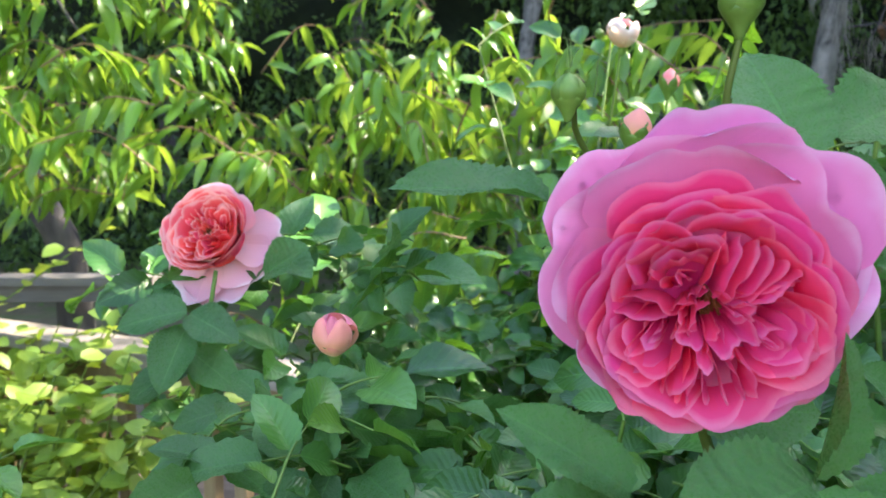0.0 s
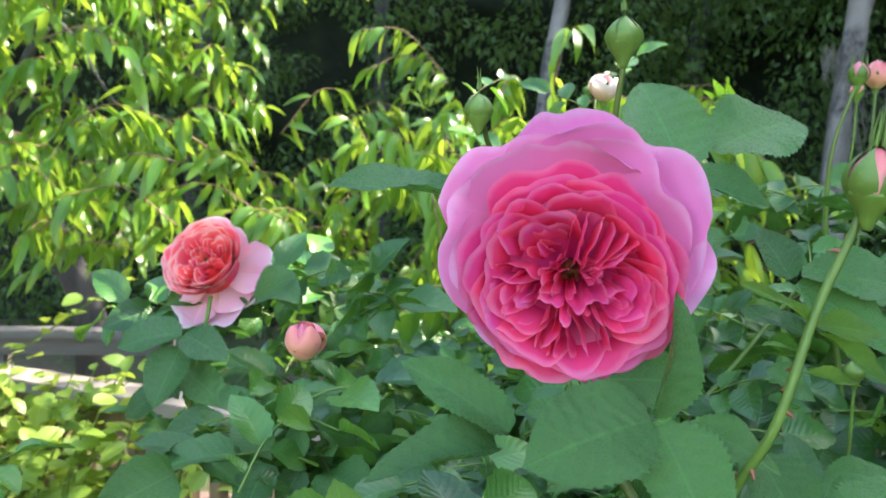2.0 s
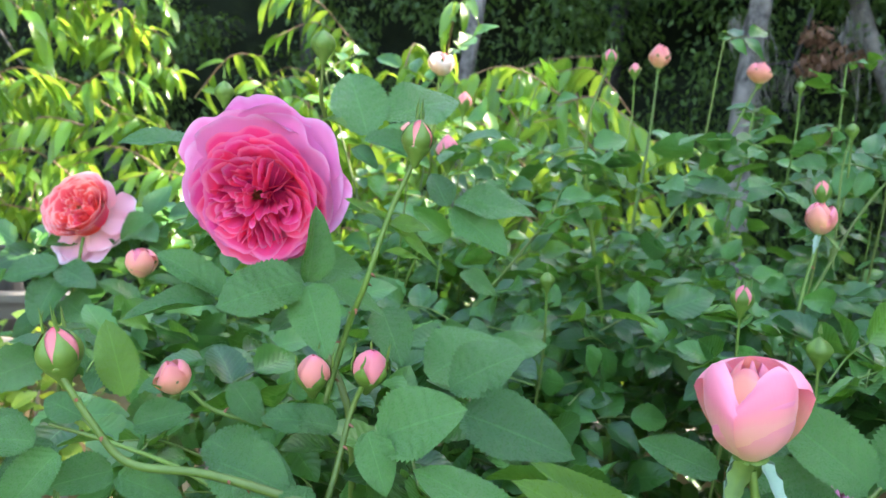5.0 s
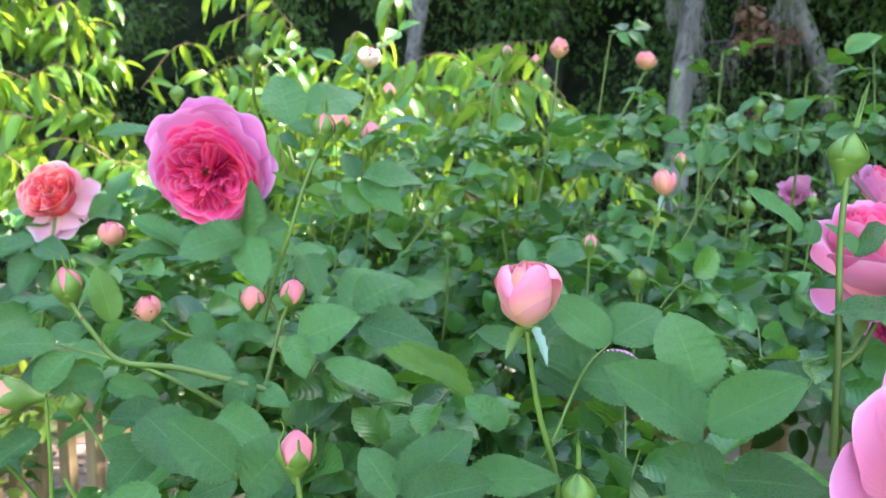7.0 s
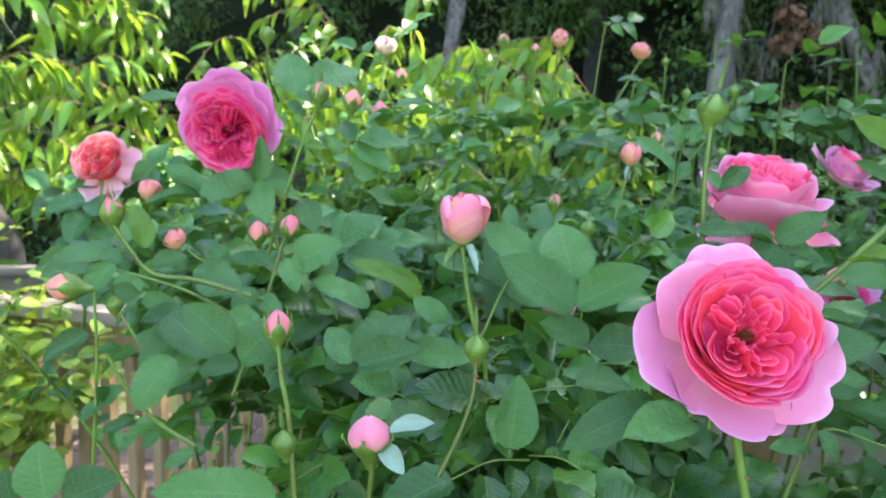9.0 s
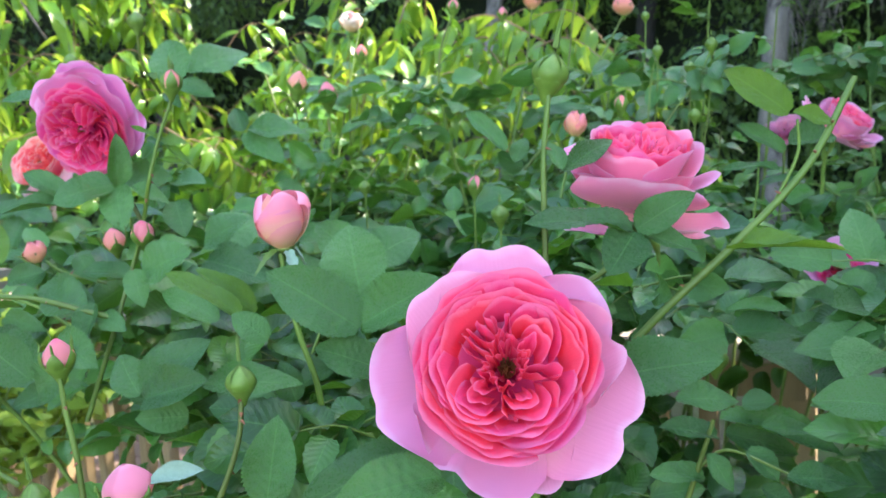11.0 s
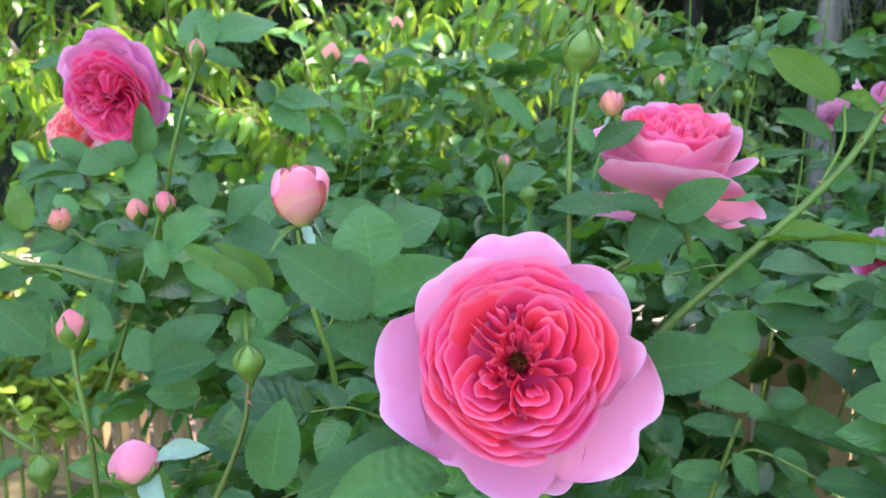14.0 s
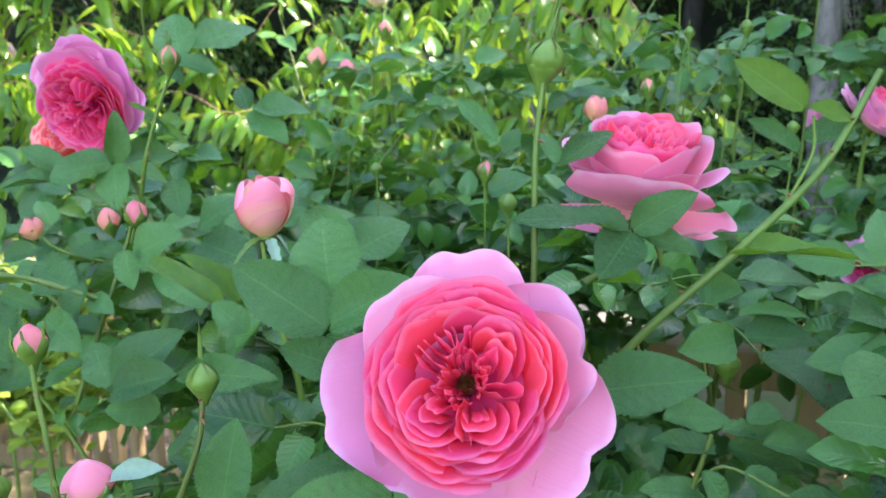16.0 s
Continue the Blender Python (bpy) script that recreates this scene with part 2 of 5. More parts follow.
    i = np.arange(rows - 1)[:, None] * cols + np.arange(cols - 1)[None]
    i = i.ravel()
    return np.stack([i, i + 1, i + cols + 1, i + cols], 1)


def leaf_arrays(rows=11, width=0.32, fold=0.22, droop=0.18, teeth=0.06, wave=0.0, peak=0.45, thick=0.0, seed=1, tip=0.85):
    """A leaf of length 1 along +x, its upper face to +z."""
    rng = np.random.default_rng(seed)
    s = np.linspace(0, 1, rows)
    low = tip * peak / (1 - peak)
    w = width * (s**low * (1 - s) ** tip) / (peak**low * (1 - peak) ** tip)
    w[0], w[-1] = 0.012, 0.004
    v, uv = [], []
    ph = rng.uniform(0, 6.28)
    for i, (a, b) in enumerate(zip(s, w)):
        for u in (-1, -0.55, 0, 0.55, 1):
            k = b * u
            if abs(u) == 1 and 0 < i < rows - 1:
                k *= 1 + teeth * (1 if i % 2 else -1)
            x = a - (0.02 if abs(u) == 1 and i % 2 else 0.0)
            z = fold * abs(k) - droop * a * a + wave * math.sin(7 * a + ph + 2 * u) * abs(u) * b
            if rows > 20:
                z -= 0.012 * abs(u) * b / width * abs(math.sin(math.pi * (8 * a - 2.2 * abs(u))))
            v.append((x, k, z))
            uv.append((0.5 + 0.5 * u, a))
    v, f = np.array(v), grid_faces(rows, 5)
    if thick:
        under = v.copy()
        under[:, 2] -= thick
        n = len(v)
        f = np.concatenate([f, (f + n)[:, ::-1]])
        v, uv = np.concatenate([v, under]), uv + uv
    return v, f, np.array(uv)


def frames(at, along, up):
    """Matrices (n, 3, 3) whose columns are along, across, up."""
    x = along / np.linalg.norm(along, axis=1, keepdims=True)
    y = np.cross(up, x)
    y /= np.linalg.norm(y, axis=1, keepdims=True) + 1e-9
    return np.stack([x, y, np.cross(x, y)], 2)


def scatter_leaves(name, base, at, along, up, size, mat):
    """One mesh with a copy of the leaf arrays at each place."""
    v, f, uv = base
    m = frames(at, along, up)
    pts = np.einsum("nij,vj->nvi", m, v) * size[:, None, None] + at[:, None]
    faces = f[None] + (np.arange(len(at)) * len(v))[:, None, None]
    return quad_mesh(name, pts.reshape(-1, 3), faces.reshape(-1, 4), np.tile(uv, (len(at), 1)), mat)


def tube(points, radii, sides=8, closed_tip=True):
    """Corners and quads of a round, tapered tube through points."""
    pts = np.array(points, float)
    rad = np.interp(np.linspace(0, 1, len(pts)), np.linspace(0, 1, len(radii)), radii)
    tang = np.gradient(pts, axis=0)
    tang /= np.linalg.norm(tang, axis=1, keepdims=True) + 1e-12
    ref = np.array((0.31, 0.87, 0.38))
    v = []
    for p, t, r in zip(pts, tang, rad):
        a = np.cross(t, ref)
        a /= np.linalg.norm(a) + 1e-12
        b = np.cross(t, a)
        for k in range(sides):
            g = 2 * math.pi * k / sides
            v.append(p + r * (a * math.cos(g) + b * math.sin(g)))
    f = []
    for i in range(len(pts) - 1):
        for k in range(sides):
            j = (k + 1) % sides
            f.append((i * sides + k, i * sides + j, (i + 1) * sides + j, (i + 1) * sides + k))
    return np.array(v), np.array(f)


def smooth_line(points, steps=6):
    """Catmull-Rom through the points."""
    p = [np.array(q, float) for q in points]
    if len(p) == 2:
        return [p[0] + (p[1] - p[0]) * t for t in np.linspace(0, 1, steps + 1)]
    p = [2 * p[0] - p[1], *p, 2 * p[-1] - p[-2]]
    out = []
    for a, b, c, d in zip(p, p[1:], p[2:], p[3:]):
        for t in np.linspace(0, 1, steps, endpoint=False):
            out.append(0.5 * (2 * b + (c - a) * t + (2 * a - 5 * b + 4 * c - d) * t * t + (3 * b - a - 3 * c + d) * t**3))
    return out + [p[-2]]


def join(*arrays):
    """Joins (corners, quads) pairs."""
    vs, fs, n = [], [], 0
    for v, f in arrays:
        vs.append(v)
        fs.append(np.asarray(f) + n)
        n += len(v)
    return np.concatenate(vs), np.concatenate(fs)


def part(name, me, parent, label=""):
    ob = new(name, me)
    ob.parent = parent
    if label:
        ob["label"] = label
    return ob


def box_mesh(name, size, mat, bevel=0.003):
    bm = bmesh.new()
    bmesh.ops.create_cube(bm, size=1.0)
    bmesh.ops.scale(bm, vec=size, verts=bm.verts)
    if bevel:
        bmesh.ops.bevel(bm, geom=list(bm.edges), offset=bevel, segments=2, affect="EDGES")
    me = bpy.data.meshes.new(name)
    bm.to_mesh(me)
    bm.free()
    me.materials.append(mat)
    return me


def axis_matrix(at, axis, spin=0.0):
    """A pose whose z runs along axis."""
    return Matrix.Translation(at) @ Vector(axis).to_track_quat("Z", "Y").to_matrix().to_4x4() @ Matrix.Rotation(spin, 4, "Z")


# ---- ground, fence, house ----
RNG = np.random.default_rng(7)


def ground_mesh():
    n = 80
    g = np.concatenate([-np.geomspace(400, 0.6, n // 2), np.geomspace(0.6, 400, n // 2)])
    v = [(x, y + 2, -0.04 + 0.03 * noise.noise(Vector((x * 0.6, y * 0.6, 0)))) for y in g for x in g]
    return quad_mesh("ground", v, grid_faces(n, n), mat=GROUND)


tagged(new("ground", ground_mesh()), "leaf-littered garden soil with thin grass", "ground", kind="structure")

FENCE_A, FENCE_B = Vector((-2.0, 2.40, 0)), Vector((1.03, 1.30, 0))
fence_way = (FENCE_B - FENCE_A).normalized()
fence_len = (FENCE_B - FENCE_A).length
fence_turn = math.degrees(math.atan2(fence_way.y, fence_way.x))


def fence_at(d, z):
    p = FENCE_A + fence_way * d
    return pose(p.x, p.y, z, 0, 0, fence_turn)


fence = tagged(new("deck_railing"), "weathered timber garden railing with square balusters", "railing")


def fence_part(name, size, d, z, mat, label=""):
    ob = part(name, box_mesh(name, size, mat), fence, label)
    ob.matrix_local = fence_at(d, z)
    return ob


fence_part("top_cap", (fence_len + 0.1, 0.14, 0.036), fence_len / 2, 0.862, TIMBER_CAP, "flat top board, its colour lightened for sunlight")
fence_part("top_rail", (fence_len, 0.038, 0.085), fence_len / 2, 0.80, TIMBER)
fence_part("bottom_rail", (fence_len, 0.038, 0.085), fence_len / 2, 0.13, TIMBER)
baluster_me = box_mesh("baluster", (0.036, 0.036, 0.61), TIMBER)
d = 0.10
while d < fence_len - 0.1:
    ob = part("baluster", baluster_me, fence)
    ob.matrix_local = fence_at(d, 0.467)
    d += 0.098
post_me = box_mesh("post", (0.089, 0.089, 0.86), TIMBER)
for d in (0.02, fence_len - 0.03):
    ob = part("post", post_me, fence)
    ob.matrix_local = fence_at(d, 0.41) @ pose(0, 0.066, 0)

# a second, farther railing by the tree
far_rail = tagged(new("garden_railing"), "grey weathered timber railing beside the peach tree", "railing")
far_a, far_b = Vector((-3.6, 3.55, 0.76)), Vector((-1.75, 3.9, 0.76))
far_turn = math.degrees(math.atan2(far_b.y - far_a.y, far_b.x - far_a.x))
mid = (far_a + far_b) / 2
ob = part("top_board", box_mesh("far_top", ((far_b - far_a).length, 0.20, 0.04), TIMBER_GREY), far_rail)
ob.matrix_local = pose(*mid, 0, 0, far_turn)
ob = part("under_rail", box_mesh("far_under", ((far_b - far_a).length, 0.04, 0.09), TIMBER_GREY), far_rail)
ob.matrix_local = pose(mid.x, mid.y, mid.z - 0.068, 0, 0, far_turn)
for k in (0.02, 0.5, 0.93):
    p = far_a.lerp(far_b, k)
    ob = part("post", box_mesh("far_post", (0.09, 0.09, 0.76), TIMBER_GREY), far_rail)
    ob.matrix_local = pose(p.x, p.y + 0.07, 0.35, 0, 0, far_turn)

paving = tagged(new("pavement"), "reddish brown garden paving beyond the railing", "pavement", kind="structure")
for i in range(9):
    for j in range(12):
        ob = new("paver", bpy.data.meshes.get("paver") or box_mesh("paver", (0.196, 0.096, 0.05), PAVER, 0.004))
        ob.parent = paving
        ob.matrix_local = pose(-1.5 + 0.2 * i + (0.1 if j % 2 else 0), 2.5 + 0.1 * j, 0.0 + 0.002 * ((i * 7 + j * 3) % 5))

# ---- tree builders ----


def crown_leaves(name, centres, radii, count, base, size, mat, droop=0.5, seed=1):
    """Leaves in uneven clumps about the centres."""
    rng = np.random.default_rng(seed)
    c, r = np.array(centres, float), np.array(radii, float)
    pick = rng.choice(len(c), count, p=(r**2) / (r**2).sum())
    d = rng.normal(size=(count, 3))
    d /= np.linalg.norm(d, axis=1, keepdims=True)
    at = c[pick] + d * (r[pick] * rng.uniform(0.35, 1.0, count) ** 0.5)[:, None] * (1, 1, 0.75)
    along = d * 0.7 + rng.normal(size=(count, 3)) * 0.6 - np.array((0, 0, droop))
    up = rng.normal(size=(count, 3)) * 0.6 + d * 0.4 + np.array((0, 0, 1.0))
    return scatter_leaves(name, base, at, along, up, size * rng.uniform(0.6, 1.25, count), mat)


def limb_mesh(name, paths, mat, sides=9, knots=0.0, steps=5):
    """Round limbs in one mesh; knots: how uneven their bark is, as a share of the radius."""
    v, f = join(*[tube(smooth_line(p, steps), r, sides) for p, r in paths])
    if knots:
        v = np.array([q + knots * 0.1 * np.array(noise.noise_vector(Vector(q * (7, 7, 3)))) + knots * 0.045 * np.array(noise.noise_vector(Vector(q * (26, 26, 8)))) for q in v])
    return quad_mesh(name, v, f, mat=mat)


SMALL_LEAF = leaf_arrays(5, 0.30, 0.2, 0.25, 0.0)
TINY_LEAF = leaf_arrays(3, 0.27, 0.25, 0.25, 0.0)
LOW_LEAF = leaf_arrays(7, 0.33, 0.2, 0.2, 0.05)


def wood_tree(x, y, r, height, lean, seed, label, crown_low=3.2, clumps=10, leaves=2600, spread=1.9, bark=None, size=0.16):
    rng = np.random.default_rng(seed)
    tree = tagged(new("woodland_tree"), label, "tree", "trees of the wood")
    tree.location = (x, y, 0)
    top = np.array((lean[0], lean[1], height))
    trunk = [np.array((0, 0, -0.1)), np.array((0.05 * rng.normal(), 0, 0.25 * height)), 0.55 * top + (0.12 * rng.normal(), 0.1 * rng.normal(), 0), top]
    paths = [(trunk, (r * 1.3, r, r * 0.85, r * 0.45))]
    ends = []
    for k in range(7):
        a = rng.uniform(0, 6.28)
        s = rng.uniform(0.5, 0.95)
        b = top * s + (0, 0, 0)
        e = b + np.array((math.cos(a) * spread, math.sin(a) * spread, rng.uniform(0.3, 1.6)))
        paths.append(([b, (b + e) / 2 + (0, 0, 0.25), e], (r * 0.4, r * 0.25, r * 0.06)))
        ends.append(e)
    part("trunk", limb_mesh("trunk", paths, bark or BARK, 14, 0.3, 14), tree)
    centres = [ends[i % len(ends)] + rng.normal(size=3) * 0.7 for i in range(clumps)]
    centres = [np.array((c[0], c[1], max(c[2], crown_low))) for c in centres]
    ob = part("crown", crown_leaves("crown", centres, rng.uniform(0.7, 1.3, clumps), leaves, TINY_LEAF, size, WOOD_LEAF, 0.4, seed), tree)
    ob["kind"] = "stuff"
    return tree


# ---- the wood behind ----
wood_tree(*(0.0426, 7.7414, 2.8734)[:2], 0.085, 8.5, (0.25, 0.1), 11, "tall grey-barked tree at the edge of the wood")
wood_tree(*(2.6839, 7.5053, 2.4686)[:2], 0.11, 8.0, (0.35, 0.1), 12, "pale grey tree with peeling bark at the wood's edge")
wood_tree(4.6, 8.6, 0.10, 8.0, (-0.3, 0.1), 13, "slim grey tree hung with dry moss in the wood")
wood_tree(-2.3, 11.2, 0.12, 8.5, (0.2, 0.2), 14, "dark-barked tree added to fill out and shade the wood", bark=BARK_DARK)
wood_tree(-5.0, 11.0, 0.14, 8.5, (0.3, 0.2), 15, "dark-barked tree added to fill out and shade the wood", bark=BARK_DARK)
wood_tree(2.0, 11.4, 0.14, 9.0, (0.3, 0.2), 16, "dark-barked tree added to fill out and shade the wood", bark=BARK_DARK)
wood_tree(7.4, 9.6, 0.14, 9.0, (-0.3, 0.2), 17, "dark-barked tree added to fill out and shade the wood", bark=BARK_DARK)
wood_tree(6.6, 6.2, 0.14, 8.0, (0.0, 0.2), 18, "dark-barked tree added to fill out and shade the wood", bark=BARK_DARK)
wood_tree(9.5, 7.4, 0.14, 9.0, (0.0, 0.2), 19, "dark-barked tree added to fill out and shade the wood", bark=BARK_DARK)

MOSS = rough_material("hanging_moss", (0.20, 0.19, 0.17), (0.36, 0.34, 0.31), 40, 0.95, 0.004)
DRY_LEAF = leaf_material("dry_leaf", (0.16, 0.08, 0.05), (0.34, 0.18, 0.12), (0.40, 0.20, 0.10), 0.25, 0.6, islands=True)


def hanging_moss(places, seed):
    """Tufts of thin grey strands. places: top of each tuft, its width and its length."""
    rng = np.random.default_rng(seed)
    strands = []
    for top, wide, long in places:
        for k in range(26):
            p = np.array(top) + (wide * rng.normal(), 0.05 * rng.normal(), 0.12 * long * rng.normal())
            e = p + (0.05 * rng.normal(), 0.03 * rng.normal(), -long * rng.uniform(0.4, 1.0))
            m = (p + e) / 2 + rng.normal(size=3) * 0.025
            strands.append(([p, m, e], (0.003, 0.0028, 0.0008)))
    ob = new("hanging_moss", limb_mesh("hanging_moss", strands, MOSS, 4, 0.1, 5))
    return tagged(ob, "grey beard moss hanging from the wood's trees", "moss", kind="stuff")


hanging_moss([((2.8144, 7.4066, 2.8736), 0.025, 0.7), ((2.7648, 7.3639, 2.3922), 0.025, 0.6), ((2.5791, 7.4052, 2.9579), 0.02, 0.3), ((3.8120, 8.0117, 3.0629), 0.05, 0.7), ((4.0535, 8.1250, 3.1108), 0.05, 0.9), ((4.4226, 7.9917, 2.5637), 0.03, 0.4), ((3.2977, 7.9520, 2.5825), 0.06, 0.5)], 61)
dry = tagged(new("dry_vine"), "withered brown leaves and bare twigs in the wood", "vine")
for way in (([(2.8968, 7.5360, 2.5878), (3.1187, 7.4447, 2.5989), (3.2254, 7.4393, 2.4893)], (0.012, 0.004)), ([(2.8683, 7.5285, 2.5118), (2.8994, 7.4186, 2.3868), (2.9251, 7.4113, 2.2893)], (0.008, 0.003)), ([(3.8832, 8.0264, 3.2055), (3.7920, 7.9939, 2.8619), (3.8469, 7.9787, 2.6596)], (0.012, 0.004)), ([(3.5083, 8.0132, 3.2118), (3.3577, 7.9688, 2.7540), (3.2689, 7.9510, 2.5829)], (0.02, 0.008))):
    part("twig", limb_mesh("dry_twig", [way], BARK_DARK, 6, 0.1), dry)
part("foliage", crown_leaves("dry_leaves", [(3.4948, 7.8899, 2.9488), (3.6175, 7.8783, 2.7592), (3.9191, 7.8866, 2.7258), (3.4339, 7.8636, 2.6657), (3.5668, 7.8090, 1.9647)], (0.14, 0.17, 0.10, 0.12, 0.12), 420, SMALL_LEAF, 0.075, DRY_LEAF, 0.8, 62), dry)["kind"] = "stuff"

# a tree added out of view to keep the sun off the rose bed


def added_shade_tree():
    rng = np.random.default_rng(31)
    tree = tagged(new("added_shade_tree"), "unseen tree added to shade the rose bed", "tree")
    to = np.array(SUN_TO)
    flat = np.array((-to[1], to[0], 0)) / math.hypot(to[0], to[1])
    high = np.cross(to, flat) * (1 if np.cross(to, flat)[2] > 0 else -1)
    mid = np.array((0.4, 0.2, 1.2)) + 6.0 * to
    centres = [mid + flat * (a + rng.normal() * 0.08) + high * (b + rng.normal() * 0.08) + to * rng.normal() * 0.35 for b in np.linspace(-0.95, 1.0, 6) for a in np.linspace(-1.9, -0.02 if b > 0.1 else 0.30 if b > -0.3 else 0.22, 6)]
    foot = np.array((mid[0] + 0.6, mid[1] - 0.9, -0.1))
    fork = np.array((mid[0] + 0.3, mid[1] - 0.8, 3.6))
    paths = [([foot, (foot + fork) / 2 + (0.08, 0, 0), fork], (0.20, 0.16, 0.13))]
    paths += [([fork, (fork + c) / 2 + (0, 0, 0.2), c], (0.06, 0.035, 0.01)) for c in centres[::3]]
    part("trunk", limb_mesh("shade_trunk", paths, BARK), tree)
    part("crown", crown_leaves("shade_crown", centres, rng.uniform(0.40, 0.52, len(centres)), 19000, TINY_LEAF, 0.18, WOOD_LEAF, 0.3, 31), tree)["kind"] = "stuff"


added_shade_tree()


def thicket(name, label, x0, x1, y0, y1, z0, z1, count, size, seed):
    """Ivy and undergrowth in clumps with dark gaps."""
    rng = np.random.default_rng(seed)
    n = 260
    c = np.stack([rng.uniform(x0, x1, n), rng.uniform(y0, y1, n), z0 + (z1 - z0) * rng.uniform(0, 1, n) ** 0.8], 1)
    me = crown_leaves(name, c, rng.uniform(0.25, 0.7, n), count, TINY_LEAF, size, WOOD_LEAF, 0.9, seed)
    return tagged(new(name, me), label, "undergrowth", kind="stuff")


thicket("ivy_thicket", "dense dark ivy and undergrowth of the wood", -7, 9, 8.8, 10.4, 0.0, 6.0, 40000, 0.105, 41)
thicket("ivy_thicket", "ivy climbing over the near edge of the wood", 2.4, 8.0, 8.0, 9.0, 0.0, 5.2, 17000, 0.085, 42)
thicket("ivy_thicket", "low bushes along the wood's edge", -6, 6, 7.2, 8.4, 0.0, 1.9, 10000, 0.09, 43)


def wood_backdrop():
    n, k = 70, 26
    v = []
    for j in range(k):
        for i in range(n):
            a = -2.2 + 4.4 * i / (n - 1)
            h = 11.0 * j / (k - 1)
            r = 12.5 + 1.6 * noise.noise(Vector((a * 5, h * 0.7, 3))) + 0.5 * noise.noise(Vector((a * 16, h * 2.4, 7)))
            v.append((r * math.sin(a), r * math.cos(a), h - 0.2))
    return quad_mesh("backdrop", v, grid_faces(k, n), mat=rough_material("wood_shade", (0.004, 0.007, 0.003), (0.02, 0.035, 0.012), 3, 0.95, 0.1))


tagged(new("backdrop", wood_backdrop()), "near-black sheet standing for the deep shade of the closed wood", "woods", kind="structure")

# ---- the peach tree ----
PEACH_BASE = leaf_arrays(7, 0.145, 0.30, 0.48, 0.02, 0.10, 0.42)


def peach_tree():
    rng = np.random.default_rng(5)
    tree = tagged(new("peach_tree"), "peach tree with long drooping sunlit leaves", "tree")
    foot = np.array((-2.4477, 4.3243, 0.5873))
    foot[2] = -0.1
    a = np.array((-2.4413, 4.2323, 0.7814))
    b = np.array((-2.5454, 4.1323, 1.1568))
    c = b + np.array((-0.25, -0.2, 0.7))
    paths = [([foot, a, b, c], (0.11, 0.095, 0.085, 0.06))]
    hubs = []
    for k in range(6):
        e = np.array((-3.2 + 0.45 * k + rng.normal() * 0.1, 2.75 + rng.uniform(-0.35, 0.9), rng.uniform(1.5, 3.0) ))
        m = (c + e) / 2 + (0, 0, 0.45)
        paths.append(([c, m, e], (0.022, 0.012, 0.005)))
        hubs += [(m + e) / 2, e, e * 0.8 + m * 0.2]
    part("trunk", limb_mesh("peach_trunk", paths, BARK_DARK), tree, "dark leaning trunk with bare limbs")
    at, along, up, size, twigs = [], [], [], [], []
    for k in range(690):
        x = rng.uniform(-3.1, 0.95) if k < 635 else rng.uniform(-0.2, 0.85)
        right = (x + 3.1) / 4.05
        y = rng.uniform(2.35, 3.9)
        z = rng.uniform(0.75, min(3.2, 4.05 - 2.95 * right)) if k < 635 else rng.uniform(1.0, 1.7)
        if (x < -1.1 and z < 1.22 and y > 2.5) or (-0.9 < x < 0.35 and y < 3.1 and rng.uniform() < 0.6):
            continue
        if right > 0.5 and rng.uniform() < (0.0 if k >= 635 else 0.7 if z > 1.62 or right > 0.8 else 0.1):
            continue
        p0 = np.array((x, y, z))
        w = np.array((rng.normal() * 0.7, -0.35 + rng.normal() * 0.5, rng.uniform(-0.1, 0.7)))
        w /= np.linalg.norm(w)
        ln = rng.uniform(0.28, 0.5)
        line = [p0, p0 + w * ln * 0.5 + (0, 0, 0.03), p0 + w * ln - (0, 0, 0.10 * ln / 0.4)]
        twigs.append((line, (0.0035, 0.0015)))
        line = smooth_line(line, 6)
        m = rng.integers(10, 16)
        for j in range(m):
            q = line[min(len(line) - 1, int(j / m * len(line)))]
            g = rng.uniform(0, 6.28)
            out = np.array((math.cos(g), math.sin(g), 0)) * rng.uniform(0.25, 0.75) + w * 0.45 - np.array((0, 0, rng.uniform(0.25, 1.1)))
            at.append(q)
            along.append(out)
            up.append(np.array((math.cos(g), math.sin(g), 0.9)) + rng.normal(size=3) * 0.25)
            size.append(rng.uniform(0.095, 0.15))
    hang = smooth_line([(0.3214, 2.9281, 1.7490), (0.5278, 2.8544, 1.8151), (0.7598, 2.7822, 1.8201)], 12)
    twigs.append((hang, (0.003, 0.0015)))
    for j, q in enumerate(hang[::2] + hang[1::3]):
        at.append(np.array(q))
        along.append(np.array((rng.normal() * 0.5, rng.normal() * 0.5, -0.9)))
        up.append(np.array((0.6, -0.8, 0.3)) + rng.normal(size=3) * 0.6)
        size.append(rng.uniform(0.10, 0.15))
    part("twig", limb_mesh("peach_twigs", twigs, rough_material("twig_red", (0.16, 0.10, 0.05), (0.28, 0.16, 0.08), 50, 0.6, 0.001), 5), tree)["kind"] = "stuff"
    at, along, up, size = (np.array(q) for q in (at, along, up, size))
    near = np.argsort(at[:, 1])
    lone, rest = near[:280], near[280:]
    one = quad_mesh("peach_leaf", *PEACH_BASE, mat=PEACH_LEAF_ONE)
    for i in lone:
        ob = part("leaf", one, tree)
        fr = frames(at[i : i + 1], along[i : i + 1], up[i : i + 1])[0]
        ob.matrix_local = Matrix.Translation(at[i]) @ Matrix(fr.tolist()).to_4x4() @ Matrix.Scale(size[i], 4)
    ob = part("crown", scatter_leaves("peach_crown", PEACH_BASE, at[rest], along[rest], up[rest], size[rest], PEACH_LEAF), tree)
    ob["kind"] = "stuff"


peach_tree()

# ---- light-leaved shrub along the railing ----


def shrub():
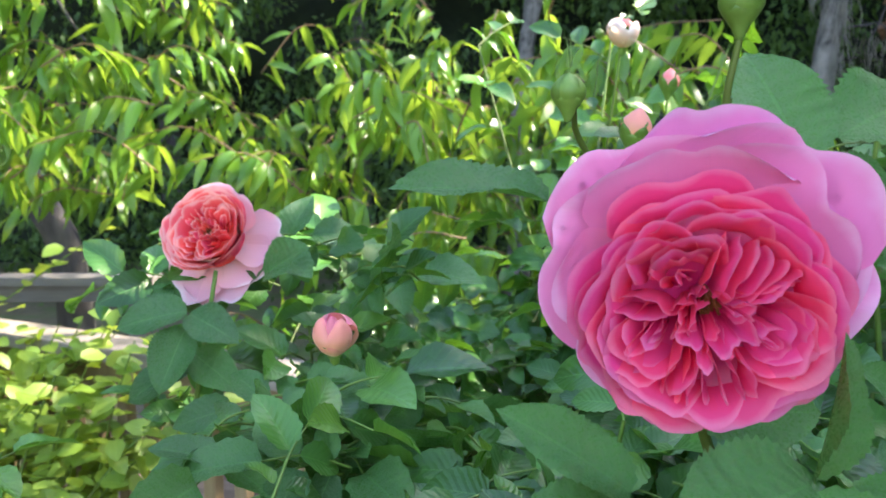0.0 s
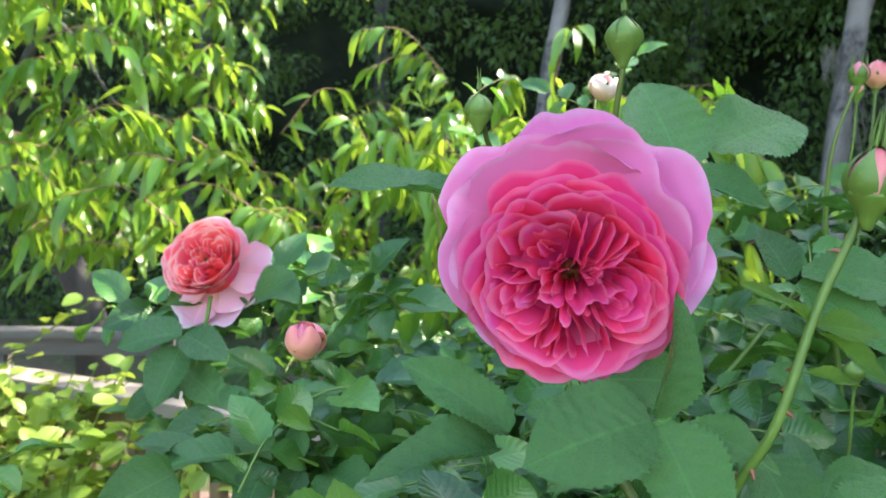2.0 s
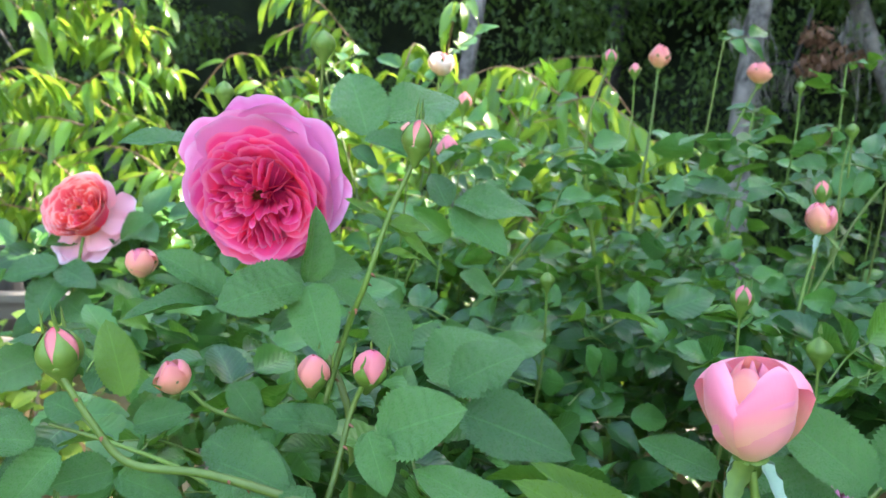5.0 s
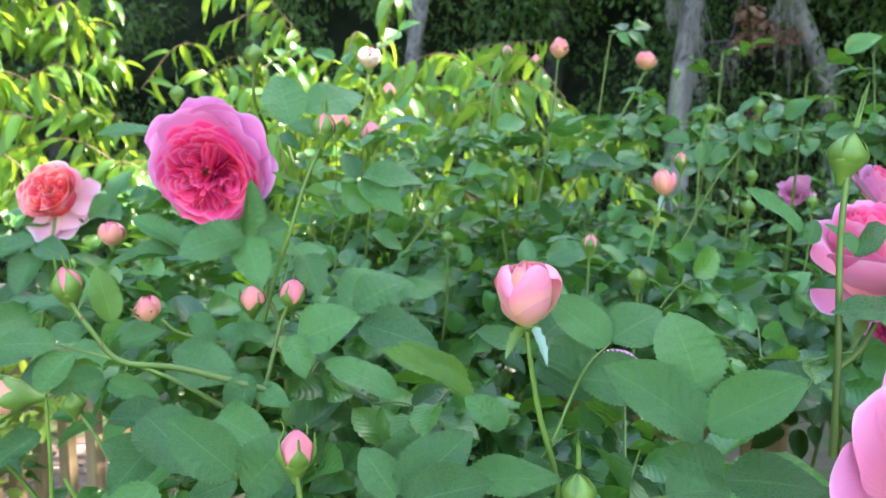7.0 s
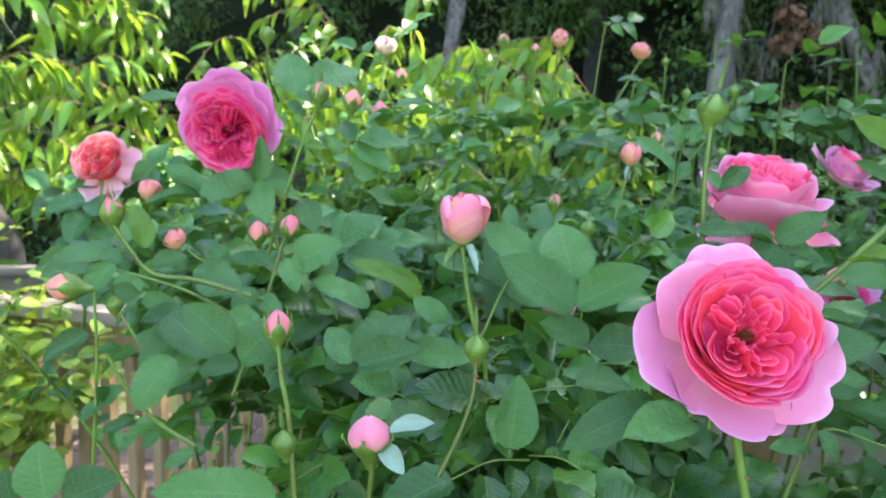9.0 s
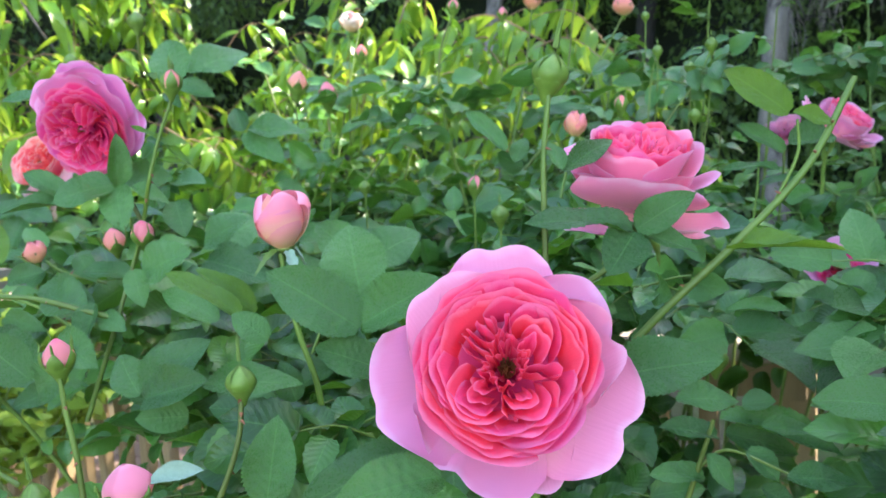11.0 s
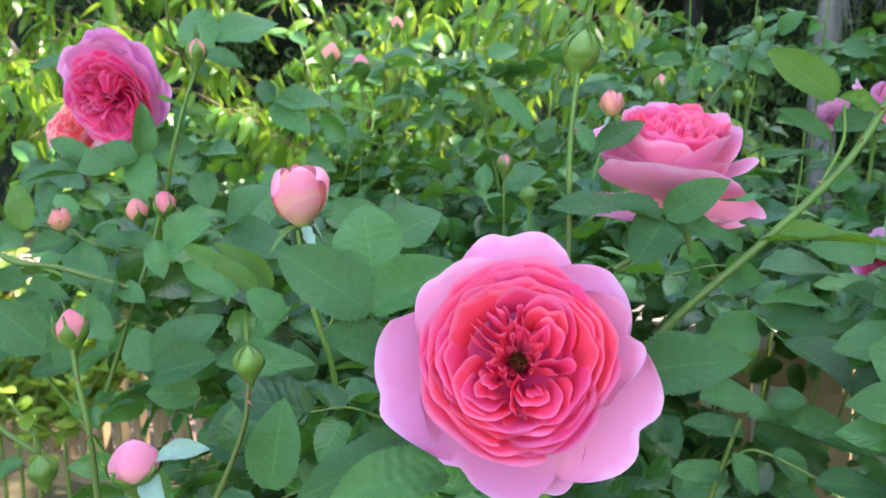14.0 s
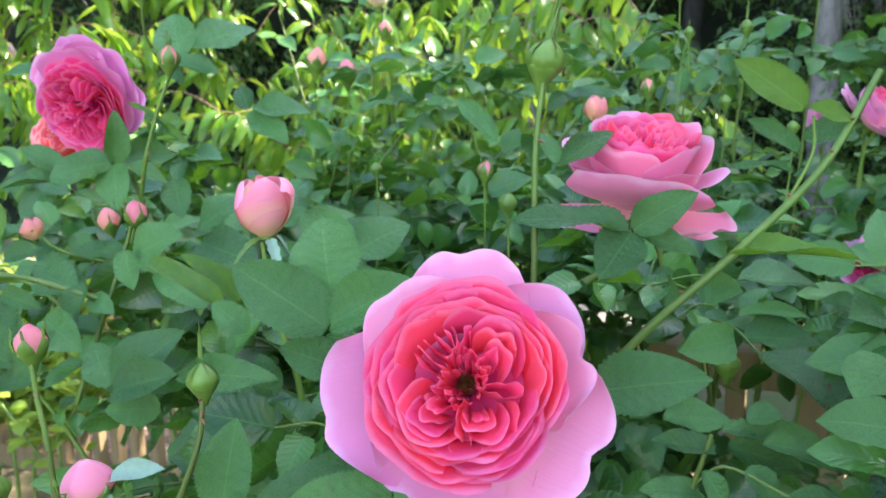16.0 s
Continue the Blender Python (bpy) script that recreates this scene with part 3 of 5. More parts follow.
    rng = np.random.default_rng(9)
    bush = tagged(new("garden_shrub"), "pale yellow-green shrub growing over the railing", "shrub")
    at, along, up, size, paths = [], [], [], [], []
    for k in range(130):
        d = rng.uniform(0.0, 1.0) ** 1.3 * 1.2
        p0 = np.array(FENCE_A + fence_way * d) + (0.1 * rng.normal(), -0.16 - abs(rng.normal()) * 0.14, 0.46)
        e = p0 + (rng.normal() * 0.25, -0.05 + rng.normal() * 0.14, rng.uniform(0.25, 0.80) * (1.0 - 0.30 * d))
        paths.append(([p0, (p0 + e) / 2 + (0, 0, 0.05), e], (0.004, 0.0015)))
        for q in smooth_line(paths[-1][0], 8):
            for j in range(2):
                at.append(q + rng.normal(size=3) * 0.02)
                along.append(rng.normal(size=3) * (1, 1, 0.4))
                up.append((rng.normal() * 0.4, rng.normal() * 0.4 - 0.3, 1.0))
                size.append(rng.uniform(0.035, 0.068))
    part("stem", limb_mesh("shrub_stems", paths, STEM, 6), bush)["kind"] = "stuff"
    ob = part("foliage", scatter_leaves("shrub_leaves", LOW_LEAF, *(np.array(q) for q in (at, along, up, size)), SHRUB_LEAF), bush)
    ob["kind"] = "stuff"


shrub()

# ---- roses: pieces ----


def petal_sheet(length, width, cup, curl, ruffle, seed, rows=11, cols=13, notch=0.05, fall=0.40, belly=0.13):
    """A petal of its own: foot at the origin, length along +z, outer face to +y, edges bent to -y."""
    rng = np.random.default_rng(seed)
    ph = rng.uniform(0, 6.28, 3)
    skew = rng.uniform(-0.12, 0.12)
    v, uv = [], []
    for a in np.linspace(0, 1, rows):
        w = 0.16 + 0.84 * math.sin(math.pi / 2 * min(1.0, a * 1.45)) - 0.12 * max(0, a - 0.7) / 0.3
        for u in np.linspace(-1, 1, cols):
            x = u * w * width / 2
            drop = fall * abs(u) ** 2.6 + skew * u + notch * math.exp(-((u - skew) * 5) ** 2)
            z = length * a * (1 - drop * a**1.5)
            y = -cup * x * x / width + curl * a**3 * length + belly * length * math.sin(math.pi * a * 0.9)
            y += ruffle * length * a * a * (math.sin(3.6 * u + ph[0]) * 0.7 + math.sin(7.5 * u + ph[1]) * 0.35)
            z += ruffle * length * 0.6 * a**3 * math.sin(5 * u + ph[2])
            v.append((x, y, z))
            uv.append((u * 0.5 + 0.5, a))
    return np.array(v), grid_faces(rows, cols), np.array(uv)


def cup_mesh(r, length, mat, name="calyx"):
    """The green hip and calyx below a bloom, its top at the origin."""
    prof = [(0.10, -1.25), (0.22, -1.15), (0.42, -0.95), (0.52, -0.65), (0.46, -0.38), (0.62, -0.15), (0.80, 0.0), (0.40, 0.05), (0.05, 0.06)]
    n = 12
    v = [(r * q * math.cos(2 * math.pi * k / n), r * q * math.sin(2 * math.pi * k / n), length * h) for q, h in prof for k in range(n)]
    f = [(i * n + k, i * n + (k + 1) % n, (i + 1) * n + (k + 1) % n, (i + 1) * n + k) for i in range(len(prof) - 1) for k in range(n)]
    return quad_mesh(name, v, f, mat=mat)


def hip_mesh(r, mat):
    """The tapered green hip that carries a closed bud."""
    prof = [(0.14, -1.00), (0.22, -0.92), (0.27, -0.75), (0.40, -0.45), (0.58, -0.18), (0.76, 0.05), (0.90, 0.28), (0.93, 0.45), (0.5, 0.5)]
    n = 14
    v = [(r * q * math.cos(2 * math.pi * k / n), r * q * math.sin(2 * math.pi * k / n), r * h) for q, h in prof for k in range(n)]
    f = [(i * n + k, i * n + (k + 1) % n, (i + 1) * n + (k + 1) % n, (i + 1) * n + k) for i in range(len(prof) - 1) for k in range(n)]
    return quad_mesh("hip", v, f, mat=mat)


def sepal_mesh(length, width, bend, seed, mat):
    v, f, uv = leaf_arrays(9, width, 0.5, bend, 0.15, 0.1, 0.3, seed=seed)
    return quad_mesh("sepal", v * length, f, uv, mat)


MESHES = {}


def shared(key, make):
    if key not in MESHES:
        MESHES[key] = make()
    return MESHES[key]


def rim_petal(curve, height, seed, foot=0.62, drop=0.45, roll=0.0, ruffle=0.0, flare=1.5, rows=9):
    """An inner petal that rises from the bloom's foot to a rim whose plan is the curve; its ends sink, its rim rolls outwards."""
    rng = np.random.default_rng(seed)
    c = np.asarray(curve, float)
    n = len(c)
    u = np.linspace(-1, 1, n)
    tang = np.gradient(c, axis=0)
    side = np.stack([tang[:, 1], -tang[:, 0]], 1)
    side /= np.linalg.norm(side, axis=1, keepdims=True) + 1e-12
    ray = c / (np.linalg.norm(c, axis=1, keepdims=True) + 1e-9)
    ph = rng.uniform(0, 6.28, 5)
    wave = np.sin(3.3 * u + ph[0]) + 0.7 * np.sin(6.5 * u + ph[1]) + 0.28 * np.sin(12 * u + ph[2])
    crest = 1 - drop * np.abs(u) ** 3 + 0.04 * np.sin(4.6 * u + ph[3]) + 0.015 * np.sin(11 * u + ph[4])
    v, uv = [], []
    for a in np.linspace(0, 1, rows):
        z = np.clip(a * crest, 0, None)
        s = foot + (1 - foot) * z**flare
        p = c * s[:, None] + side * (ruffle * wave * a**1.5)[:, None] + ray * (roll * max(0.0, (a - 0.7) / 0.3) ** 2)
        z = height * z - roll * 0.5 * max(0.0, (a - 0.7) / 0.3) ** 2
        v += [(*q, h) for q, h in zip(p, z)]
        uv += [(0.5 + 0.5 * t, a) for t in u]
    return np.array(v), grid_faces(rows, n), np.array(uv)


def heart_rims(style, wide, top, rng):
    """The plan of a full rose's heart: rings round the edge, nested swirls, pleats between them and a tousled middle.
    Gives for each petal its rim, its height, the shape's settings and whether it stands outermost."""
    dome = style == "dome"
    out = []

    def arc(cx, cy, r, mid, span, slip=0.0, n=19):
        g = mid + np.linspace(-0.5, 0.5, n) * span
        q = r * (1 + slip * np.linspace(-1, 1, n))
        return np.stack([cx + q * np.cos(g), cy + q * np.sin(g)], 1)

    rings = 5 if dome else 6
    for i in range(rings):
        n = 7 if dome else 5 + i % 2
        r = wide * (1 - (0.058 if dome else 0.052) * i)
        h = top * (min(1.0, 0.66 + 0.09 * i) if dome else 0.97)
        start = rng.uniform(0, 6.28)
        for k in range(n):
            span = 6.283 / n * rng.uniform(1.10, 1.55)
            shape = dict(foot=0.66 if dome else 0.6, drop=rng.uniform(0.15, 0.45) if dome else rng.uniform(0.08, 0.28), roll=wide * (rng.uniform(0.0, 0.05) if dome else rng.uniform(-0.02, 0.012)), ruffle=wide * (rng.uniform(0.012, 0.034) if dome else rng.uniform(0.003, 0.009)))
            out.append((arc(0, 0, r * (rng.uniform(0.91, 1.05) if dome else rng.uniform(0.96, 1.03)), start + 6.283 * (k + rng.uniform(-0.18, 0.18)) / n, span, rng.uniform(-0.05, 0.05)), h * rng.uniform(0.93, 1.06), shape, i == 0))
    inner = wide * (0.80 if dome else 0.71)
    turns = (2.35, 3.95, 5.35, 0.75) if not dome else (1.1, 2.3, 3.5, 4.75, 6.0)
    for j, mid in enumerate(turns):
        mid += rng.uniform(-0.12, 0.12)
        away = inner * rng.uniform(0.36, 0.46)
        cx, cy = away * math.cos(mid), away * math.sin(mid)
        if j == 0 and not dome or dome and j in (0, 3):
            # pleats: narrow folded petals side by side
            for k in range(6):
                off = inner * 0.15 * (k - 2.5)
                t = np.linspace(0.22, 0.98 - 0.035 * abs(k - 2.5), 17) * inner
                bow = off * (0.45 + 0.55 * t / inner) + 0.05 * inner * np.sin(t / inner * 5 + k)
                line = np.stack([t * math.cos(mid) - bow * math.sin(mid), t * math.sin(mid) + bow * math.cos(mid)], 1)
                out.append((line, top * rng.uniform(0.86, 1.02), dict(foot=0.6, drop=0.25, ruffle=wide * 0.014), False))
            continue
        most = 7 if dome else 4
        for k in range(most):
            q = 1 - k / most
            r = (inner - away) * q * rng.uniform(0.94, 1.06) * 1.05
            span = rng.uniform(2.0, 2.8)
            turned = mid + rng.normal() * 0.2
            shape = dict(foot=0.56, drop=rng.uniform(0.15, 0.4), roll=wide * rng.uniform(0.0, 0.04), ruffle=wide * (rng.uniform(0.020, 0.046) if dome else rng.uniform(0.010, 0.024)))
            out.append((arc(cx, cy, r, turned, span, rng.uniform(-0.2, 0.2)), top * (1.0 - 0.05 * (1 - q)) * rng.uniform(0.92, 1.05), shape, False))
        # folds in the gap beside the swirl
        gap = mid + (0.62 if dome else 0.75) + rng.uniform(-0.1, 0.1)
        for k in range(2):
            t = np.linspace(0.28, 0.95, 15) * inner
            bow = 0.07 * inner * np.sin(t / inner * 6 + 2.2 * k + j) + 0.08 * inner * k
            line = np.stack([t * math.cos(gap) - bow * math.sin(gap), t * math.sin(gap) + bow * math.cos(gap)], 1)
            out.append((line, top * rng.uniform(0.9, 1.0), dict(foot=0.62, drop=0.3, ruffle=wide * 0.02), False))
    # an added bowl under the petals: hides the calyx and brightens the gaps
    out.append((arc(0, 0, inner * 0.92, 0.0, 6.283, 0.0, 31), top * (0.54 if dome else 0.50), dict(foot=0.02, drop=0.0, flare=3.0, ruffle=0.0), False))
    many = 18 if dome else 10
    for k in range(many):
        g = 2.4 * k + rng.uniform(-0.3, 0.3)
        r = inner * 0.30 * math.sqrt(k / many)
        c = arc(r * math.cos(g), r * math.sin(g), inner * rng.uniform(0.08, 0.17), g + rng.uniform(-1.2, 1.2), rng.uniform(1.6, 3.0), rng.uniform(-0.3, 0.3), 13)
        out.append((c, top * ((0.96 if dome else 0.82) + 0.10 * r / (0.3 * inner)) * rng.uniform(0.88, 1.08), dict(foot=0.45, drop=0.2, ruffle=wide * 0.022), False))
    for k in range(0 if dome else 9):
        # loose petals that lie over the middle
        g = 0.7 * k + rng.uniform(-0.25, 0.25)
        r = inner * rng.uniform(0.28, 0.52)
        c = arc(0, 0, r, g, rng.uniform(0.55, 0.95), rng.uniform(-0.25, 0.25), 11)
        out.append((c, top * rng.uniform(0.90, 1.02), dict(foot=0.30, drop=0.12, roll=-0.03 * wide, ruffle=wide * 0.03, flare=0.8), False))
    return out


def drop_mesh():
    """A flattened drop of water of radius 1, lying on the plane z = 0."""
    prof = [(1.0, -0.1), (0.98, 0.12), (0.86, 0.34), (0.62, 0.52), (0.32, 0.62), (0.01, 0.65)]
    v = [(r * math.cos(0.5236 * k), r * math.sin(0.5236 * k), z) for r, z in prof for k in range(12)]
    f = [(i * 12 + k, i * 12 + (k + 1) % 12, i * 12 + 12 + (k + 1) % 12, i * 12 + 12 + k) for i in range(5) for k in range(12)]
    return quad_mesh("water_drop", v, f, mat=WATER)


def bloom(parent, at, axis, radius, guard, heart, spin=0.0, seed=1, guards=8, lean=74, open_r=0.70, label="", depth=0.55, style="cup", bowl=0, wet=0):
    """A full, many-petalled rose: broad guard petals round a heart of ruffled ones. at: the heart of the bloom.
    guards: their number, or for each its clock angle in degrees, reach, width and lean. style: a domed or a cupped heart."""
    rng = np.random.default_rng(seed)
    dew = np.random.default_rng(seed + 500)
    R = radius
    rose = part("rose_bloom", cup_mesh(0.24 * R, 0.24 * R, CALYX), parent, label)
    foot = Vector(at) - Vector(axis).normalized() * depth * R * 0.8
    rose.matrix_local = axis_matrix(foot, axis, spin)

    def petal(me, m, name="petal"):
        ob = part(name, me, rose)
        ob.matrix_local = m
        return ob

    turn = lambda a: Matrix.Rotation(a, 4, "Z")
    tip = lambda a: Matrix.Rotation(radians(a), 4, "X")
    if isinstance(guards, int):
        guards = [(360 * (k + rng.uniform(-0.25, 0.25)) / guards, rng.uniform(0.92, 1.06) - 0.06 * (k % 2), rng.uniform(0.85, 1.1), lean - 12 * (k % 2) + rng.uniform(-6, 6)) for k in range(guards)]
    for k, (clock, reach, broad, th) in enumerate(guards):
        ln = R * reach / max(0.5, math.sin(radians(min(90, th))))
        arrays = petal_sheet(ln, R * broad, rng.uniform(0.15, 0.5), rng.uniform(-0.04, 0.12), rng.uniform(0.02, 0.045), seed * 100 + k, rows=14, cols=19, notch=rng.uniform(0.0, 0.10), fall=rng.uniform(0.22, 0.32))
        m = turn(radians(-clock)) @ Matrix.Translation((0, 0.05 * R, 0.02 * R)) @ tip(-th)
        petal(quad_mesh("guard_petal", *arrays, mat=guard), m, "guard_petal")
        for j in range(wet if k < 4 or k in (6, 7) else 0):
            # the drop sits on the inner face, towards the petal's rim
            q = Vector(arrays[0][dew.integers(8, 13) * 19 + dew.integers(3, 16)])
            petal(shared("water_drop", drop_mesh), m @ Matrix.Translation(q) @ Matrix.Rotation(radians(90), 4, "X") @ Matrix.Scale(dew.uniform(0.0005, 0.0011), 4), "water_drop")
    for k in range(bowl):
        # smooth outer petals that wrap the cup, tall and short ones in turn
        far = k % 2
        g = 2 * math.pi * (k + rng.uniform(-0.2, 0.2)) / bowl + np.linspace(-0.5, 0.5, 21) * rng.uniform(1.5, 2.1)
        r = R * (rng.uniform(0.66, 0.74) if far else rng.uniform(0.58, 0.64)) * (1 + rng.uniform(-0.06, 0.06) * np.linspace(-1, 1, 21))
        arrays = rim_petal(np.stack([r * np.cos(g), r * np.sin(g)], 1), R * (rng.uniform(0.46, 0.62) if far else rng.uniform(0.66, 0.76)), seed * 150 + k, foot=0.22, drop=rng.uniform(0.3, 0.5), roll=R * rng.uniform(0.02, 0.09), ruffle=R * rng.uniform(0.004, 0.014), flare=0.6, rows=14)
        petal(quad_mesh("guard_petal", *arrays, mat=guard), turn(0), "guard_petal")
    for k, (curve, height, shape, outer) in enumerate(heart_rims(style, open_r * R, depth * R, rng)):
        arrays = rim_petal(curve, height, seed=seed * 1000 + k, **shape)
        petal(quad_mesh("petal", *arrays, mat=guard if outer and bowl else heart), Matrix.Translation((0, -0.08 * R if style == "dome" else 0, 0)))
    hairs = [([(0, 0, 0.05 * R), (0.05 * R * math.cos(2.4 * k), 0.05 * R * math.sin(2.4 * k), 0.3 * depth * R), (0.011 * R * math.sqrt(k) * math.cos(2.4 * k), 0.011 * R * math.sqrt(k) * math.sin(2.4 * k), (0.66 + 0.1 * math.sin(k)) * depth * R)], (0.004 * R, 0.004 * R, 0.010 * R)) for k in range(40)]
    part("stamen_cluster", limb_mesh("stamen_cluster", hairs, STAMEN, 5, 0.0, 3), rose)
    for k in range(5):
        me = shared(("sepal", round(R, 3), k % 2), lambda: sepal_mesh(0.55 * R, 0.13, 0.3, k, CALYX))
        petal(me, turn(2 * math.pi * k / 5) @ Matrix.Translation((0.15 * R, 0, -0.02 * R)) @ Matrix.Rotation(radians(35), 4, "Y"), "sepal")
    if seed >= 12:
        base = foot - Vector(axis).normalized() * 0.28 * R
        cane(parent, [base - Vector((0.01, -0.02, 0.18)), base - Vector((0.0, -0.01, 0.06)), base], 0.0026, 0.002, 4, seed)
    return rose


def half_open(parent, at, axis, radius, mats, seed=1, spin=0.0, label="", reflexed=True, petals=9, tall=1.9, shut=1.0):
    """A goblet-shaped half-open rose. at: the middle of the goblet."""
    rng = np.random.default_rng(seed)
    R, L = radius, radius * tall
    rose = part("half_open_rose", cup_mesh(0.40 * R, 0.36 * R, CALYX), parent, label)
    foot = Vector(at) - Vector(axis).normalized() * L * 0.5
    rose.matrix_local = axis_matrix(foot, axis, spin)
    for i in range(petals):
        q = i / (petals - 1)
        ph = rng.uniform(0, 6.28)
        span = (2.6, 2.3, 2.6, 2.7)[i] if i < 4 else 2.6 + 0.8 * q
        v, uv = [], []
        for a in np.linspace(0, 1, 12):
            prof = np.interp(a, (0, 0.12, 0.3, 0.5, 0.75, 0.9, 1.0), (0.22, 0.54, 0.80, 0.93, (0.99 - 0.22 * q) * (0.5 + 0.5 * shut), (0.88 - 0.4 * q) * (0.25 + 0.75 * shut), (0.62 - 0.45 * q) * shut))
            for u in np.linspace(-1, 1, 15):
                r = R * prof * (1 - 0.66 * q) * (1 + 0.09 * math.sin(4 * u + ph) * a + 0.06 * a * abs(u) ** 4)
                z = L * a * ((0.74 if i == 3 else 0.96 if i == 1 else 1.0) - 0.06 * q) * (1 - (0.34 if i in (1, 2) else 0.26) * abs(u) ** 2.0 * a + 0.03 * math.sin(3 * u + ph) * a)
                if i < 3 and a > 0.8:
                    k = (a - 0.8) / 0.2
                    r += R * (0.03 if i == 1 else 0.10 if i == 2 else 0.03) * k**1.5 * (1 - 0.3 * u * u)
                    z -= L * 0.06 * k * k
                if i == 3:
                    z *= 1 - 0.24 * u * a
                if i == 3 and a > 0.7:
                    k = (a - 0.7) / 0.3
                    r += R * 0.34 * k**1.3 * (1 - 0.3 * u * u)
                    z -= L * 0.06 * k * k
                g = u * span / 2
                v.append((r * math.sin(g), r * math.cos(g), z))
                uv.append((u * 0.5 + 0.5, a))
        ob = part("petal", quad_mesh("petal", np.array(v), grid_faces(12, 15), np.array(uv), mats[0] if i < 4 else mats[1]), rose)
        ob.matrix_local = Matrix.Rotation(-spin + (0.0, 1.7, -1.9, 3.75, 0.9, 3.0, 5.1, 1.2, 3.3)[i % 9] + rng.uniform(-0.2, 0.2), 4, "Z") @ Matrix.Rotation(radians(rng.uniform(-4, 4)), 4, "X")
    for k in range(5):
        me = sepal_mesh(R * rng.uniform(1.0, 1.5), 0.15, 0.15, seed + k, SEPAL_PALE if reflexed and k % 2 == 0 else CALYX)
        ob = part("sepal", me, rose)
        tilt = (rng.uniform(10, 28) if k % 2 else rng.uniform(50, 78)) if reflexed else rng.uniform(-66, -52)
        ob.matrix_local = Matrix.Rotation(2 * math.pi * k / 5 + 0.3, 4, "Z") @ Matrix.Translation((0.22 * R, 0, 0)) @ Matrix.Rotation(radians(tilt), 4, "Y")
    return rose


def bud(parent, at, axis, radius, mat=None, seed=1, tips=1.0, show=0.55, label="", tall=1.0):
    """A closed bud: an egg of petals in the grip of five sepals; without mat it is still all green. at: its middle."""
    rng = np.random.default_rng(seed)
    R = radius
    R = R * (1.0 if mat is None else 0.92)
    L = R * (1.3 if mat is None else 1.5) * tall
    ob0 = part("rose_bud", hip_mesh(R, CALYX), parent, label)
    foot = Vector(at) - Vector(axis).normalized() * L * 0.72
    ob0.matrix_local = axis_matrix(foot, axis, rng.uniform(0, 6))
    rows, n = 12, 36
    v, uv = [], []
    for j in range(rows):
        a = j / (rows - 1)
        rr = R * (0.30 * (1 - a) + math.sin(math.pi * min(1, a * 0.93 + 0.05)) ** 0.75 * 0.90) * (1 - (0.22 if mat is None else 0.15) * a)
        for k in range(n + 1):
            g = 2 * math.pi * k / n
            tw = 1.06 - 0.20 * ((3 * g / 6.2832 + 0.8 * a) % 1.0) * min(1.0, 0.3 + a)
            v.append((rr * tw * math.cos(g + 0.8 * a), rr * tw * math.sin(g + 0.8 * a), L * 1.45 * a))
            uv.append((k / n, 0.25 + 0.75 * a))
    ob = part("petals", quad_mesh("bud_petals", v, grid_faces(rows, n + 1), uv, mat or CALYX), ob0)
    cover = 1.15 if mat is None else min(1.0, show + 0.06)
    for k in range(5):
        w = 0.70 if mat is None else 0.62
        v, uv = [], []
        for a in np.linspace(0, 1, 9):
            h = L * 1.5 * a * cover
            q = min(1.0, a * cover)
            rr = 1.06 * R * (0.30 * (1 - q) + math.sin(math.pi * min(1, q * 0.93 + 0.05)) ** 0.75 * 0.90) * (1 - (0.22 if mat is None else 0.15) * q)
            if mat is not None:
                rr += R * 0.10 * a**3
            for u in (-1, -0.5, 0, 0.5, 1):
                g = u * w * max(0.03, 1 - a**2.4)
                k2 = rr * (0.99 + 0.08 * (1 - u * u))
                v.append((k2 * math.cos(g), k2 * math.sin(g), h))
                uv.append((0.5 + u / 2, a))
        tip = np.array(v[-3])
        arr, fc = np.array(v), grid_faces(9, 5)
        hair = [tip + np.array((0.10 * R * t * rng.uniform(-1, 1), 0.10 * R * rng.uniform(-1, 1), t * R * rng.uniform(0.5, 1.0) * tips)) for t in (0, 0.6, 1.2)]
        tv, tf = tube(hair, (0.10 * R, 0.06 * R, 0.012 * R), 5)
        arr, fc = join((arr, fc), (tv, tf))
        uv2 = np.concatenate([np.array(uv), np.full((len(tv), 2), 0.5)])
        sp = part("sepal", quad_mesh("bud_sepal", arr, fc, uv2, CALYX), ob0)
        sp.matrix_local = Matrix.Rotation(2 * math.pi * k / 5 + rng.uniform(-0.1, 0.1), 4, "Z")
    if seed >= 45:
        base = foot - Vector(axis).normalized() * R
        cane(parent, [base - Vector((0.012, -0.012, 0.13)), base - Vector((0.002, -0.004, 0.05)), base], 0.0016, 0.0011, 0, seed)
    return ob0


def cane(parent, points, r0, r1, thorns=0, seed=1, name="cane", mat=None):
    """A rose cane from its thick end to its thin end, with some thorns."""
    rng = np.random.default_rng(seed)
    r0, r1, thorns = 0.8 * r0, 0.8 * r1, thorns // 2
    line = smooth_line(points, 6)
    ob = part(name, quad_mesh(name, *tube(line, (r0, (r0 + r1) / 2, r1), 8), mat=mat or STEM), parent)
    for k in range(thorns):
        i = rng.integers(1, len(line) - 1)
        p, d = line[i], line[i] - line[i - 1]
        side = np.cross(d, rng.normal(size=3))
        side /= np.linalg.norm(side) + 1e-9
        d = d / (np.linalg.norm(d) + 1e-9)
        v, f = tube([p + side * r1 * 0.6, p + side * (r1 + 0.0012) - d * 0.0003, p + side * (r1 + 0.0028) - d * 0.0011], (0.0010, 0.0006, 0.0001), 6)
        part("thorn", quad_mesh("thorn", v, f, mat=THORN), ob)
    return ob


